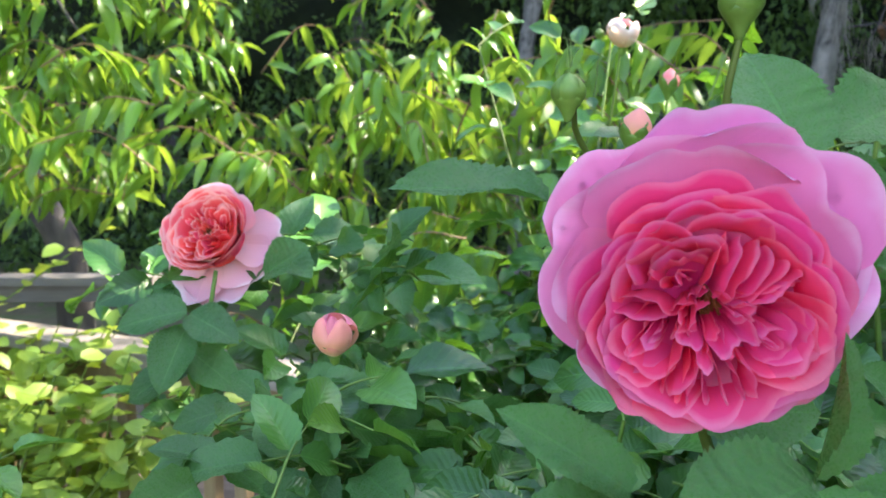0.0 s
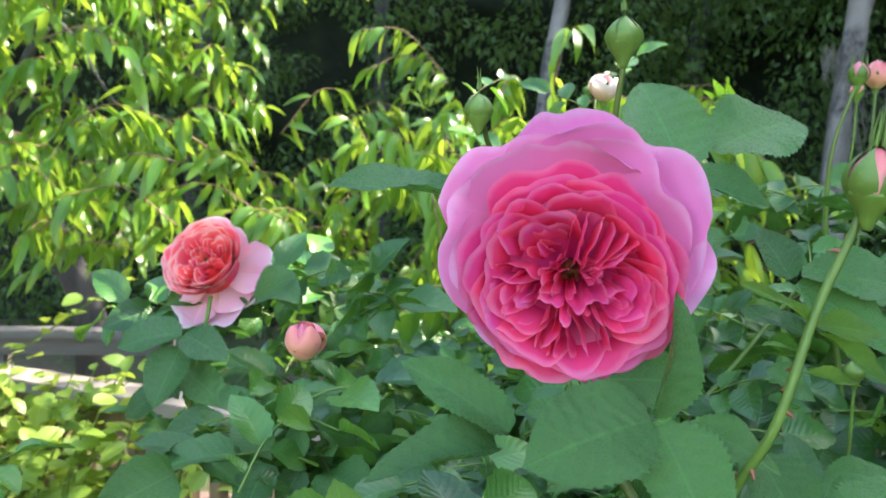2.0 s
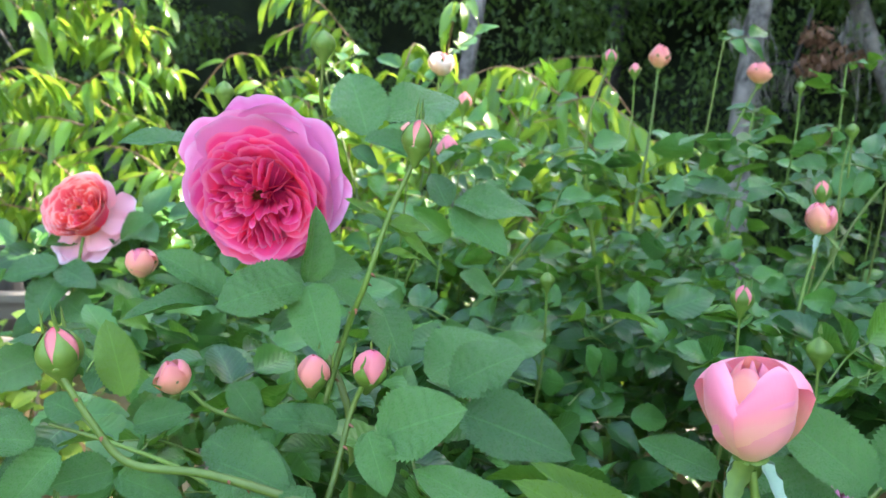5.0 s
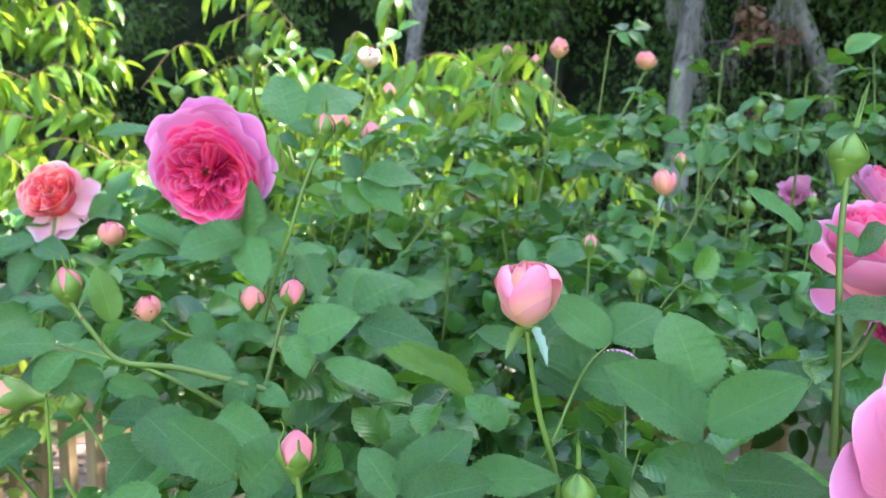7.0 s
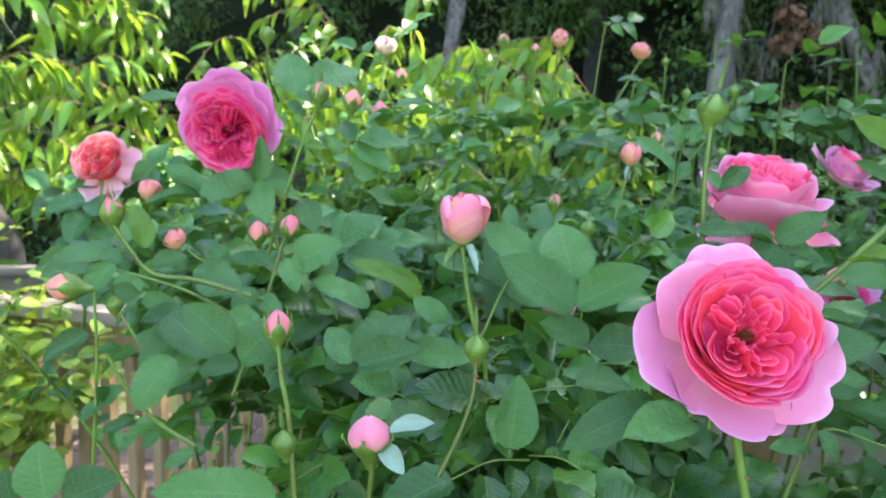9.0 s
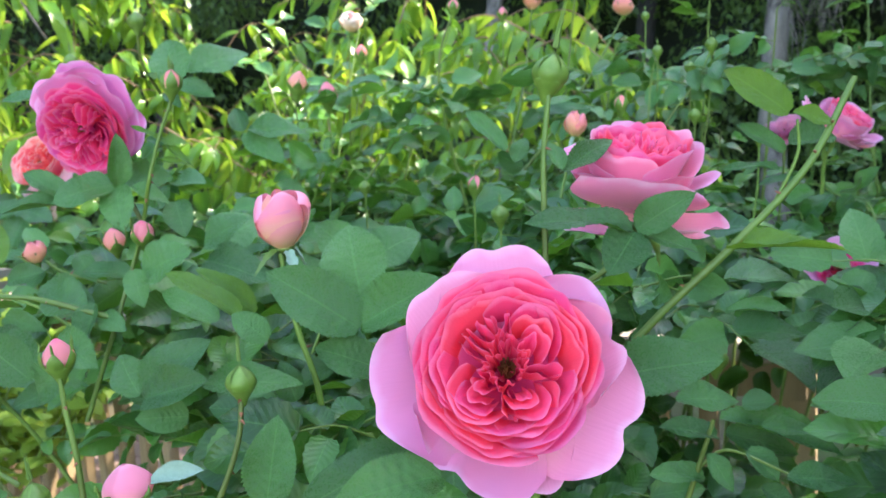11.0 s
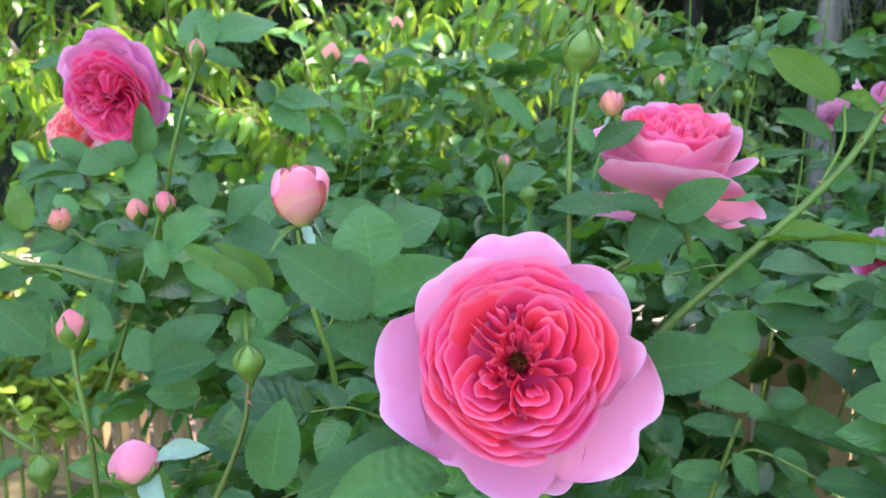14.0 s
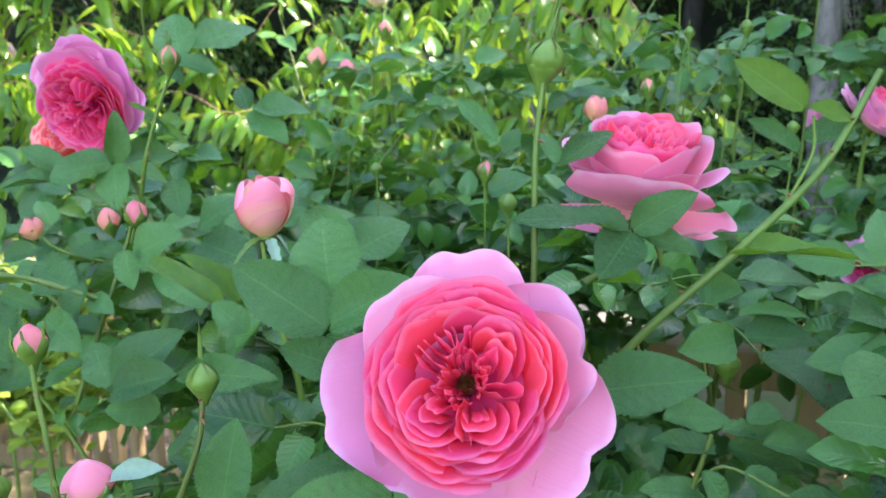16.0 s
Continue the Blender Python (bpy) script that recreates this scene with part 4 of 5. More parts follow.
HERO = [leaf_arrays(41, w, fo, dr, 0.045, wv, pk, seed=s, tip=0.78) for s, (w, fo, dr, wv, pk) in enumerate(((0.31, 0.42, 0.16, 0.16, 0.42), (0.31, 0.30, 0.26, 0.22, 0.45), (0.31, 0.55, 0.10, 0.14, 0.41)))]


def leaf(parent, foot, tip, ratio=0.6, face=(0.0, -0.45, 1.0), kind=0, mat=None, name="leaf"):
    """A single large leaflet from foot to tip; ratio: its width to its length; face: where its upper side looks."""
    v, f, uv = HERO[kind % 3]
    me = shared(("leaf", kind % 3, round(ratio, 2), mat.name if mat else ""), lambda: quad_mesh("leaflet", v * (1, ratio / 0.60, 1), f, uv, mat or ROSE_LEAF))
    ob = part(name, me, parent)
    a, b = np.array(foot, float), np.array(tip, float)
    m = frames(a[None], (b - a)[None], np.array(face, float)[None])[0]
    ob.matrix_local = Matrix.Translation(foot) @ Matrix(m.tolist()).to_4x4() @ Matrix.Scale(float(np.linalg.norm(b - a)), 4)
    return ob


# ---- the rose bushes ----
bush = tagged(new("rose_bush"), "leafy rose bush with large pink blooms and many buds", "rose bush", "rose bushes")
back = tagged(new("rose_bush"), "tall rose bush with small coral buds before the railing", "rose bush", "rose bushes")
side = tagged(new("rose_bush"), "rose bush with coral-hearted blooms on thick canes", "rose bush", "rose bushes")

# blooms
bloom(bush, (0.2017, 0.2999, 1.3074), (-0.02, -0.95, -0.24), 0.0415, PINK_GUARD, PINK_HEART, 0.0, 3, ((-4, 1.14, 1.05, 82), (-34, 1.06, 1.3, 80), (-74, 0.98, 1.35, 78), (33, 1.10, 1.40, 80), (66, 0.97, 1.35, 76), (98, 1.02, 1.15, 84), (-12, 0.94, 1.3, 73), (44, 0.92, 1.3, 73), (-112, 0.86, 1.3, 76), (140, 0.82, 1.3, 76), (185, 0.74, 1.3, 78), (228, 0.78, 1.3, 76)), 70, 0.86, "large open rose, lilac-pink outside, deep pink ruffled heart", style="dome", wet=7)
bloom(side, (0.5303, 0.0082, 1.2010), (0.05, -0.86, 0.45), 0.0455, CORAL_GUARD, CORAL_HEART, 0.0, 5, ((-4, 0.98, 0.98, 74), (50, 0.92, 0.95, 76), (76, 0.84, 0.9, 64), (118, 1.00, 1.15, 80), (170, 0.88, 0.8, 86), (206, 0.88, 1.15, 78), (258, 1.04, 1.15, 78), (318, 0.86, 1.0, 70)), 80, 0.71, "open rose, pale pink guard petals round a coral heart")
bloom(side, (0.5972, 0.1821, 1.2676), (0.14, -0.34, 0.93), 0.053, PINK_CUP, CORAL_HEART, 0.0, 8, ((98, 0.92, 0.8, 100), (258, 0.80, 0.7, 92), (205, 0.74, 1.35, 48), (150, 0.95, 0.8, 80), (20, 1.0, 0.8, 84)), 82, 0.52, "cupped pink rose seen from its side, coral heart", 0.78, bowl=8)
bloom(bush, (-0.0860, 0.6638, 1.2935), (-0.12, -0.87, 0.48), 0.043, SUNLIT_GUARD, SUNNY_HEART, 0.0, 9, ((84, 1.28, 1.15, 84), (122, 1.05, 1.2, 90), (168, 1.15, 1.45, 98), (210, 1.15, 1.3, 94), (240, 0.95, 1.0, 84), (330, 0.85, 1.2, 60), (20, 0.85, 1.2, 62), (285, 0.85, 1.2, 62)), 74, 0.82, "sunlit rose with a glowing coral heart and pale petals", 0.62)
bloom(back, (0.8917, 0.7061, 1.2889), (0.5, -0.45, 0.72), 0.045, CORAL_GUARD, CORAL_HEART, 0.2, 12, 6, 70, 0.62, "pink rose with a coral heart, half turned away", 0.75, bowl=7)
bloom(back, (0.8926, 0.9545, 1.2804), (-0.2, -0.7, 0.6), 0.026, LILAC, LILAC, 0.2, 13, 7, 76, 0.7, "faded lilac-pink open rose")
bloom(side, (0.8407, 0.5935, 1.1353), (-0.1, -0.7, 0.7), 0.036, LILAC, PINK_HEART, 0.6, 14, 7, 68, 0.7, "magenta-pink rose among leaves", style="dome")

# half-open roses
half_open(bush, (0.4007, 0.1597, 1.2438), (-0.06, -0.12, 1.0), 0.0175, (GOBLET, PEACHY), 21, 0.5, "half-open pale pink rose with turned-back sepals")
half_open(back, (0.5770, 0.5385, 1.2958), (0.02, -0.1, 1.0), 0.0135, (PEACHY, PEACHY), 22, 1.0, "half-open coral rose", shut=0.75)
half_open(bush, (0.4755, 0.2845, 1.1682), (0.1, -0.5, 0.75), 0.017, (CORAL_GUARD, CORAL_GUARD), 23, 1.4, "half-open pink rose tucked between leaves", False)
half_open(back, (0.2533, 0.9850, 1.4878), (0.1, -0.2, 1.0), 0.021, (WHITE_PINK, PEACHY), 24, 0.2, "nearly white sunlit rose, peach at its foot", False, 9, 1.5)
half_open(back, (0.5374, 0.9554, 1.4942), (0.1, -0.1, 1.0), 0.0165, (PEACHY, PEACHY), 25, 0.7, "small coral-pink rose bud opening on a tall cane", False, shut=0.4)
half_open(back, (0.6722, 0.9739, 1.4762), (0.15, -0.1, 1.0), 0.0185, (PEACHY, PEACHY), 26, 0.1, "small coral-pink rose opening on a tall cane", False, 9, 1.55, 0.55)
half_open(bush, (0.0564, 0.4889, 1.2562), (0.0, -0.2, 1.0), 0.013, (PEACHY, BUD_PINK), 27, 0.4, "plump salmon bud opening", False, 9, 1.8, 0.7)
half_open(bush, (0.1647, 0.2829, 1.2191), (-0.15, -0.15, 1.0), 0.0105, (PEACHY, PEACHY), 28, 0.9, "plump salmon-pink bud on a bent stem", False, 8, 1.7, 0.7)

# buds
bud(bush, (0.2836, 0.2882, 1.3368), (0.1, -0.05, 1.0), 0.0078, BUD_PINK, 31, 1.4, 0.95, "green bud showing a stripe of pink")
bud(bush, (0.1454, 0.2169, 1.2452), (-0.1, -0.2, 1.0), 0.0092, BUD_PINK, 32, 1.2, 0.86, "round bud with pink petals breaking through")
bud(bush, (0.2663, 0.2580, 1.2325), (0.2, -0.4, 0.9), 0.0085, BUD_PINK, 33, 1.0, 0.6, "small pink bud")
bud(bush, (0.2376, 0.2695, 1.2272), (0.1, -0.4, 0.9), 0.0085, PEACHY, 34, 1.0, 0.5, "small salmon bud")
bud(bush, (0.2940, 0.1106, 1.1830), (0.05, -0.1, 1.0), 0.0088, BUD_PINK, 35, 1.0, 0.6, "bud with pink tip on an upright stem")
bud(bush, (0.3549, 0.0602, 1.1354), (-0.02, -0.1, 1.0), 0.0122, GOBLET, 36, 0.4, 0.35, "pale pink bud with two pale sepals spread wide", 0.8)
bud(bush, (0.2217, 0.3651, 1.3962), (0.0, 0.0, 1.0), 0.0068, None, 37, 1.0, 0.6, "green pointed rose bud")
bud(bush, (0.1677, 0.3537, 1.3668), (0.0, 0.0, 1.0), 0.0053, None, 38, 1.4, 0.6, "small green rose bud")
bud(side, (0.5507, 0.1432, 1.3109), (0.25, 0.0, 1.0), 0.0086, None, 39, 2.6, 0.6, "green bud with long leafy sepal tips")
bud(bush, (0.4106, 0.0648, 1.1814), (0.0, 0.0, 1.0), 0.0064, None, 40, 2.4, 0.6, "small green bud with feathery tips")
bud(bush, (0.1512, 0.2051, 1.1788), (-0.1, 0.0, 1.0), 0.0058, None, 41, 1.2, 0.6, "small green rose bud")
bud(bush, (0.3101, 0.0586, 1.1308), (-0.1, 0.0, 1.0), 0.0062, None, 42, 2.0, 0.6, "small green bud with feathery tips")
bud(side, (0.6609, 0.3152, 1.1176), (0.0, 0.0, 1.0), 0.0085, None, 43, 0.6, 0.6, "round green rose bud")
bud(back, (0.4408, 0.7411, 1.4545), (0.05, 0.0, 1.0), 0.0085, BUD_PINK, 44, 1.2, 0.75, "purplish bud on a tall stem")
bud(back, (0.4939, 0.8928, 1.4672), (0.0, 0.0, 1.0), 0.0075, BUD_PINK, 45, 0.6, 0.4, "small pink bud")
bud(back, (0.4844, 0.4318, 1.2460), (0.1, 0.0, 1.0), 0.0075, BUD_PINK, 46, 1.2, 0.8, "green bud with a pinkish tip")
bud(bush, (0.2749, 0.7328, 1.3591), (0.0, -0.1, 1.0), 0.0135, BUD_PINK, 47, 0.8, 0.45, "pink bud behind the large bloom")
bud(bush, (0.2869, 0.8893, 1.4274), (0.1, 0.0, 1.0), 0.0103, BUD_PINK, 48, 0.8, 0.5, "pink bud")
bud(bush, (0.2374, 0.7342, 1.3753), (0.2, 0.0, 1.0), 0.0137, PEACHY, 49, 0.5, 0.4, "coral bud half hidden by a leaf")
bud(back, (0.6348, 0.6792, 1.3200), (0.0, 0.0, 1.0), 0.0085, BUD_PINK, 50, 1.0, 0.75, "bud on a side shoot")
bud(side, (0.7459, 0.4111, 1.1759), (0.1, 0.0, 1.0), 0.010, PEACHY, 51, 0.6, 0.45, "coral bud opening")
bud(bush, (0.1457, 0.1462, 1.1988), (-0.9, -0.2, 0.1), 0.010, PEACHY, 52, 0.8, 0.4, "salmon bud lying sideways under leaves")
bud(bush, (0.2390, 1.1480, 1.5150), (0.0, 0.0, 1.0), 0.006, None, 53, 1.0, 0.6, "small green rose bud")
bud(back, (0.7470, 0.7351, 1.3853), (0.0, 0.0, 1.0), 0.0072, None, 60, 1.0, 0.6, "small green rose bud on a thin stem")
bud(back, (0.6846, 0.7348, 1.3821), (0.0, 0.0, 1.0), 0.0062, None, 61, 1.0, 0.6, "small green rose bud on a thin stem")
bud(back, (0.7219, 0.7328, 1.3590), (0.0, 0.0, 1.0), 0.0062, None, 62, 1.0, 0.6, "small green rose bud on a thin stem")
bud(back, (0.6919, 0.6244, 1.2677), (0.0, 0.0, 1.0), 0.0075, None, 63, 1.0, 0.6, "small green rose bud on a thin stem")
bud(back, (0.3645, 0.5221, 1.2459), (0.0, 0.0, 1.0), 0.0058, None, 64, 1.0, 0.6, "small green rose bud on a thin stem")
bud(back, (0.5086, 0.3697, 1.2245), (0.0, 0.0, 1.0), 0.0068, None, 65, 1.0, 0.6, "small green rose bud on a thin stem")
bud(back, (0.6913, 0.8911, 1.4471), (0.0, 0.0, 1.0), 0.0058, None, 66, 1.0, 0.6, "small green rose bud on a thin stem")
bud(back, (0.7158, 0.6776, 1.3014), (0.0, 0.0, 1.0), 0.0066, None, 67, 1.0, 0.6, "small green rose bud on a thin stem")
bud(back, (0.7849, 0.6749, 1.2713), (0.0, 0.0, 1.0), 0.0064, None, 68, 1.0, 0.6, "small green rose bud on a thin stem")

# canes and stems
cane(bush, [(0.2383, 0.2938, 1.2057), (0.2483, 0.2959, 1.2407), (0.2591, 0.2878, 1.2662), (0.2699, 0.2900, 1.2990), (0.2799, 0.2918, 1.3220), (0.2828, 0.2924, 1.3308)], 0.0021, 0.0015, 24, 1)
cane(bush, [(0.2343, 0.3545, 1.0515), (0.2463, 0.3257, 1.1807), (0.2183, 0.3410, 1.2404), (0.1971, 0.3259, 1.2982)], 0.003, 0.002, 4, 2)
cane(bush, [(0.2256, 0.3863, 1.3382), (0.2197, 0.3711, 1.3621), (0.2216, 0.3648, 1.3831)], 0.0018, 0.0014, 0, 3)
cane(bush, [(0.1826, 0.3810, 1.3369), (0.1717, 0.3649, 1.3524), (0.1695, 0.3538, 1.3606)], 0.0016, 0.0012, 0, 4)
cane(bush, [(0.2546, 0.2252, 1.1790), (0.2067, 0.2214, 1.1935), (0.1743, 0.2169, 1.1990), (0.1597, 0.2154, 1.2159), (0.1475, 0.2159, 1.2339)], 0.0026, 0.0016, 12, 5)
cane(bush, [(0.2122, 0.2965, 1.1915), (0.1851, 0.2874, 1.2014), (0.1739, 0.2832, 1.2118)], 0.0016, 0.0014, 2, 6)
cane(bush, [(0.2276, 0.2288, 1.1058), (0.2501, 0.2451, 1.1772), (0.2571, 0.2580, 1.2098), (0.2638, 0.2574, 1.2258)], 0.0022, 0.0014, 6, 7)
cane(bush, [(0.3050, 0.1022, 1.0751), (0.3010, 0.1061, 1.1270), (0.2965, 0.1079, 1.1520), (0.2940, 0.1097, 1.1738)], 0.0022, 0.0016, 8, 8)
cane(side, [(0.5418, 0.1317, 1.1680), (0.5441, 0.1344, 1.2181), (0.5452, 0.1377, 1.2670), (0.5494, 0.1415, 1.3016)], 0.0022, 0.0017, 6, 9)
cane(bush, [(0.3915, 0.0555, 1.1148), (0.4027, 0.0579, 1.1379), (0.4093, 0.0610, 1.1576), (0.4106, 0.0639, 1.1758)], 0.0019, 0.0014, 8, 10)
cane(bush, [(0.4170, 0.1574, 1.1126), (0.4156, 0.1573, 1.1487), (0.4067, 0.1559, 1.1843), (0.4006, 0.1567, 1.2249)], 0.0024, 0.0017, 8, 11)
cane(bush, [(0.4136, 0.1568, 1.1682), (0.4297, 0.1626, 1.2020), (0.4450, 0.1676, 1.2168)], 0.0012, 0.0008, 0, 12)
cane(side, [(0.5334, 0.1567, 1.1045), (0.5897, 0.1417, 1.1774), (0.6330, 0.1404, 1.2194), (0.6693, 0.1422, 1.2570), (0.6951, 0.1531, 1.2986)], 0.0029, 0.0020, 22, 13)
cane(side, [(0.6554, 0.1426, 1.2416), (0.6655, 0.1425, 1.2635), (0.6654, 0.1419, 1.2802)], 0.0012, 0.0008, 2, 14)
cane(side, [(0.5667, 0.1768, 1.1994), (0.5817, 0.1812, 1.2110), (0.5962, 0.1831, 1.2409)], 0.0022, 0.0018, 4, 15)
cane(side, [(0.5420, 0.0358, 1.1102), (0.5340, 0.0359, 1.1553), (0.5275, 0.0294, 1.1880)], 0.003, 0.0022, 6, 16)
cane(bush, [(0.3510, 0.0684, 1.0778), (0.3562, 0.0596, 1.1162), (0.3553, 0.0591, 1.1273)], 0.002, 0.0016, 4, 17)
cane(bush, [(0.1713, 0.2022, 1.1460), (0.1620, 0.2036, 1.1619), (0.1521, 0.2047, 1.1747)], 0.0016, 0.001, 6, 18)
cane(back, [(0.4298, 0.8015, 0.9969), (0.4696, 0.8876, 1.1775), (0.5403, 0.9260, 1.2725), (0.6209, 0.9555, 1.3803), (0.6668, 0.9722, 1.4567)], 0.0042, 0.0020, 6, 19)
cane(back, [(0.4553, 0.7525, 1.0109), (0.4433, 0.7676, 1.1836), (0.4216, 0.7488, 1.3129), (0.4200, 0.7353, 1.3878), (0.4393, 0.7404, 1.4456)], 0.0038, 0.0016, 4, 20)
cane(back, [(0.4697, 0.8559, 1.0452), (0.4906, 0.8925, 1.2336), (0.5211, 0.9354, 1.3803), (0.5347, 0.9539, 1.4767)], 0.0036, 0.0017, 4, 21)
cane(back, [(0.5488, 0.5252, 1.1661), (0.5613, 0.5329, 1.2313), (0.5757, 0.5374, 1.2832)], 0.0022, 0.0016, 4, 22)
cane(back, [(0.6311, 0.7177, 1.1868), (0.6874, 0.7266, 1.2885), (0.7293, 0.7313, 1.3425), (0.7455, 0.7343, 1.3764)], 0.0022, 0.0012, 2, 23)
cane(back, [(0.6661, 0.7225, 1.2409), (0.6743, 0.7308, 1.3365), (0.6831, 0.7342, 1.3753)], 0.0016, 0.001, 0, 24)
cane(back, [(0.2291, 1.0132, 1.1219), (0.2350, 1.0003, 1.3191), (0.2487, 0.9829, 1.4639)], 0.003, 0.0016, 2, 25)
cane(bush, [(-0.1125, 0.6565, 1.0605), (-0.0877, 0.6468, 1.1795), (-0.0751, 0.6543, 1.2648)], 0.003, 0.002, 2, 26)
cane(back, [(0.8131, 0.8983, 0.9520), (0.86, 0.76, 1.12), (0.8717, 0.7190, 1.2500)], 0.003, 0.002, 2, 27)

# large leaves round the great bloom
U = (0.0, -0.8, 0.6)
leaf(bush, (0.1619, 0.3431, 1.3321), (0.1154, 0.3326, 1.3421), 0.42, (0.1, -0.5, 0.9), 0)
leaf(bush, (0.2279, 0.2991, 1.2650), (0.2354, 0.2939, 1.3024), 0.46, (0.70, -0.65, 0.15), 2)
leaf(bush, (0.2261, 0.2958, 1.2650), (0.1933, 0.2696, 1.2627), 0.78, (0.0, -0.75, 0.65), 1)
leaf(bush, (0.2284, 0.2961, 1.2633), (0.2432, 0.2700, 1.2357), 0.60, (0.1, -0.8, 0.6), 0)
leaf(bush, (0.2381, 0.3003, 1.2631), (0.2674, 0.2986, 1.2540), 0.42, (0.0, -0.6, 0.8), 1)
leaf(bush, (0.1840, 0.3036, 1.2575), (0.1513, 0.3002, 1.2816), 0.45, (0.2, -0.7, 0.7), 0)
leaf(bush, (0.1802, 0.3030, 1.2522), (0.1452, 0.2735, 1.2520), 0.36, (0.0, -0.5, 0.85), 2)
leaf(bush, (0.2465, 0.3739, 1.3440), (0.2321, 0.3883, 1.3860), 0.72, (0.15, -0.9, 0.35), 0)
leaf(bush, (0.2572, 0.3755, 1.3527), (0.2994, 0.3964, 1.3765), 0.62, (-0.1, -0.85, 0.5), 1)
leaf(bush, (0.2456, 0.3687, 1.3409), (0.2799, 0.3727, 1.3331), 0.52, (0.0, -0.7, 0.7), 2)
leaf(bush, (0.2389, 0.3677, 1.3360), (0.2547, 0.3593, 1.3253), 0.55, (0.0, -0.5, 0.8), 0)
leaf(bush, (0.2200, 0.3709, 1.3524), (0.2367, 0.3577, 1.3501), 0.6, (0.2, -0.3, 0.9), 0, YOUNG_LEAF)
leaf(bush, (0.2969, 0.3942, 1.3042), (0.3448, 0.3850, 1.3061), 0.46, (0.0, -0.7, 0.7), 1)
leaf(bush, (0.2956, 0.3940, 1.3013), (0.3301, 0.3775, 1.2776), 0.55, (0.1, -0.8, 0.6), 0)
leaf(bush, (0.2927, 0.3936, 1.3026), (0.2821, 0.4030, 1.3242), 0.66, (0.2, -0.9, 0.3), 2)
leaf(bush, (0.2628, 0.3181, 1.2494), (0.2765, 0.2990, 1.2259), 0.66, (0.2, -0.8, 0.5), 0)
leaf(bush, (0.2876, 0.3202, 1.2133), (0.3237, 0.3353, 1.2370), 0.78, (0.0, -0.8, 0.6), 1)
leaf(bush, (0.2290, 0.3189, 1.2474), (0.2039, 0.3106, 1.2405), 0.52, (0.0, -0.6, 0.8), 0)
leaf(bush, (0.2068, 0.3419, 1.2677), (0.2481, 0.3470, 1.2689), 0.62, (0.0, -0.8, 0.5), 2)
# young shoot on the thick cane
for a, b, w, m in (((0.2702, 0.2918, 1.2950), (0.2893, 0.2894, 1.2952), 0.46, YOUNG_LEAF), ((0.2699, 0.2917, 1.2951), (0.2521, 0.2844, 1.3095), 0.20, YOUNG_LEAF), ((0.2712, 0.2919, 1.2928), (0.2951, 0.2849, 1.2786), 0.17, YOUNG_LEAF), ((0.2690, 0.2966, 1.2922), (0.2529, 0.2995, 1.3008), 0.42, ROSE_LEAF), ((0.2674, 0.2912, 1.2813), (0.2867, 0.2939, 1.2799), 0.2, YOUNG_LEAF), ((0.2989, 0.4517, 1.2550), (0.3278, 0.4556, 1.2441), 0.5, ROSE_LEAF), ((0.3154, 0.4331, 1.2039), (0.3102, 0.4428, 1.2288), 0.55, ROSE_LEAF), ((0.3182, 0.4335, 1.2026), (0.3622, 0.4499, 1.2145), 0.42, ROSE_LEAF), ((0.3132, 0.4026, 1.2069), (0.3347, 0.3956, 1.2193), 0.75, ROSE_LEAF)):
    leaf(bush, a, b, w, (0.1, -0.75, 0.65), 1, m)
# leaves below the sunlit rose
for a, b, w, k in (((-0.088, 0.632, 1.238), (-0.135, 0.615, 1.232), 0.66, 0), ((-0.086, 0.630, 1.236), (-0.046, 0.610, 1.228), 0.62, 1), ((-0.088, 0.628, 1.226), (-0.098, 0.602, 1.186), 0.66, 2), ((-0.088, 0.640, 1.205), (-0.048, 0.622, 1.186), 0.60, 0), ((-0.090, 0.640, 1.198), (-0.136, 0.622, 1.178), 0.60, 1), ((-0.04, 0.66, 1.262), (-0.004, 0.645, 1.286), 0.74, 2)):
    leaf(bush, a, b, w, (0.15 * k - 0.1, -0.7, 0.7), k)
# leaves under the buds
leaf(bush, (0.2017, 0.2414, 1.1922), (0.2361, 0.2259, 1.1875), 0.74, (0.0, -0.75, 0.65), 0)
leaf(bush, (0.1464, 0.1981, 1.2132), (0.1175, 0.1885, 1.2188), 0.62, (0.0, -0.7, 0.7), 1)
leaf(bush, (0.1523, 0.2026, 1.2074), (0.1389, 0.1860, 1.1904), 0.72, (0.0, -0.8, 0.5), 0)
leaf(bush, (0.2037, 0.1936, 1.1624), (0.1819, 0.1715, 1.1388), 0.64, (0.1, -0.8, 0.5), 2)
leaf(bush, (0.2600, 0.1335, 1.1635), (0.2327, 0.1260, 1.1925), 0.62, (0.0, -0.8, 0.6), 0)
leaf(bush, (0.2644, 0.1328, 1.1555), (0.2871, 0.1252, 1.1832), 0.72, (0.0, -0.8, 0.6), 1)
leaf(bush, (0.1631, 0.2238, 1.1631), (0.2031, 0.2142, 1.1678), 0.52, (0.0, -0.6, 0.8), 2)
leaf(bush, (0.2722, 0.2425, 1.2048), (0.3078, 0.2340, 1.2221), 0.76, (0.0, -0.8, 0.6), 0)
leaf(bush, (0.3010, 0.2788, 1.2182), (0.3320, 0.2707, 1.2410), 0.70, (0.0, -0.7, 0.7), 1)
leaf(bush, (0.2680, 0.2378, 1.2083), (0.2780, 0.2258, 1.1860), 0.60, (0.1, -0.8, 0.5), 0)
leaf(bush, (0.2448, 0.2260, 1.1884), (0.2387, 0.2133, 1.1576), 0.58, (-0.2, -0.8, 0.5), 2)
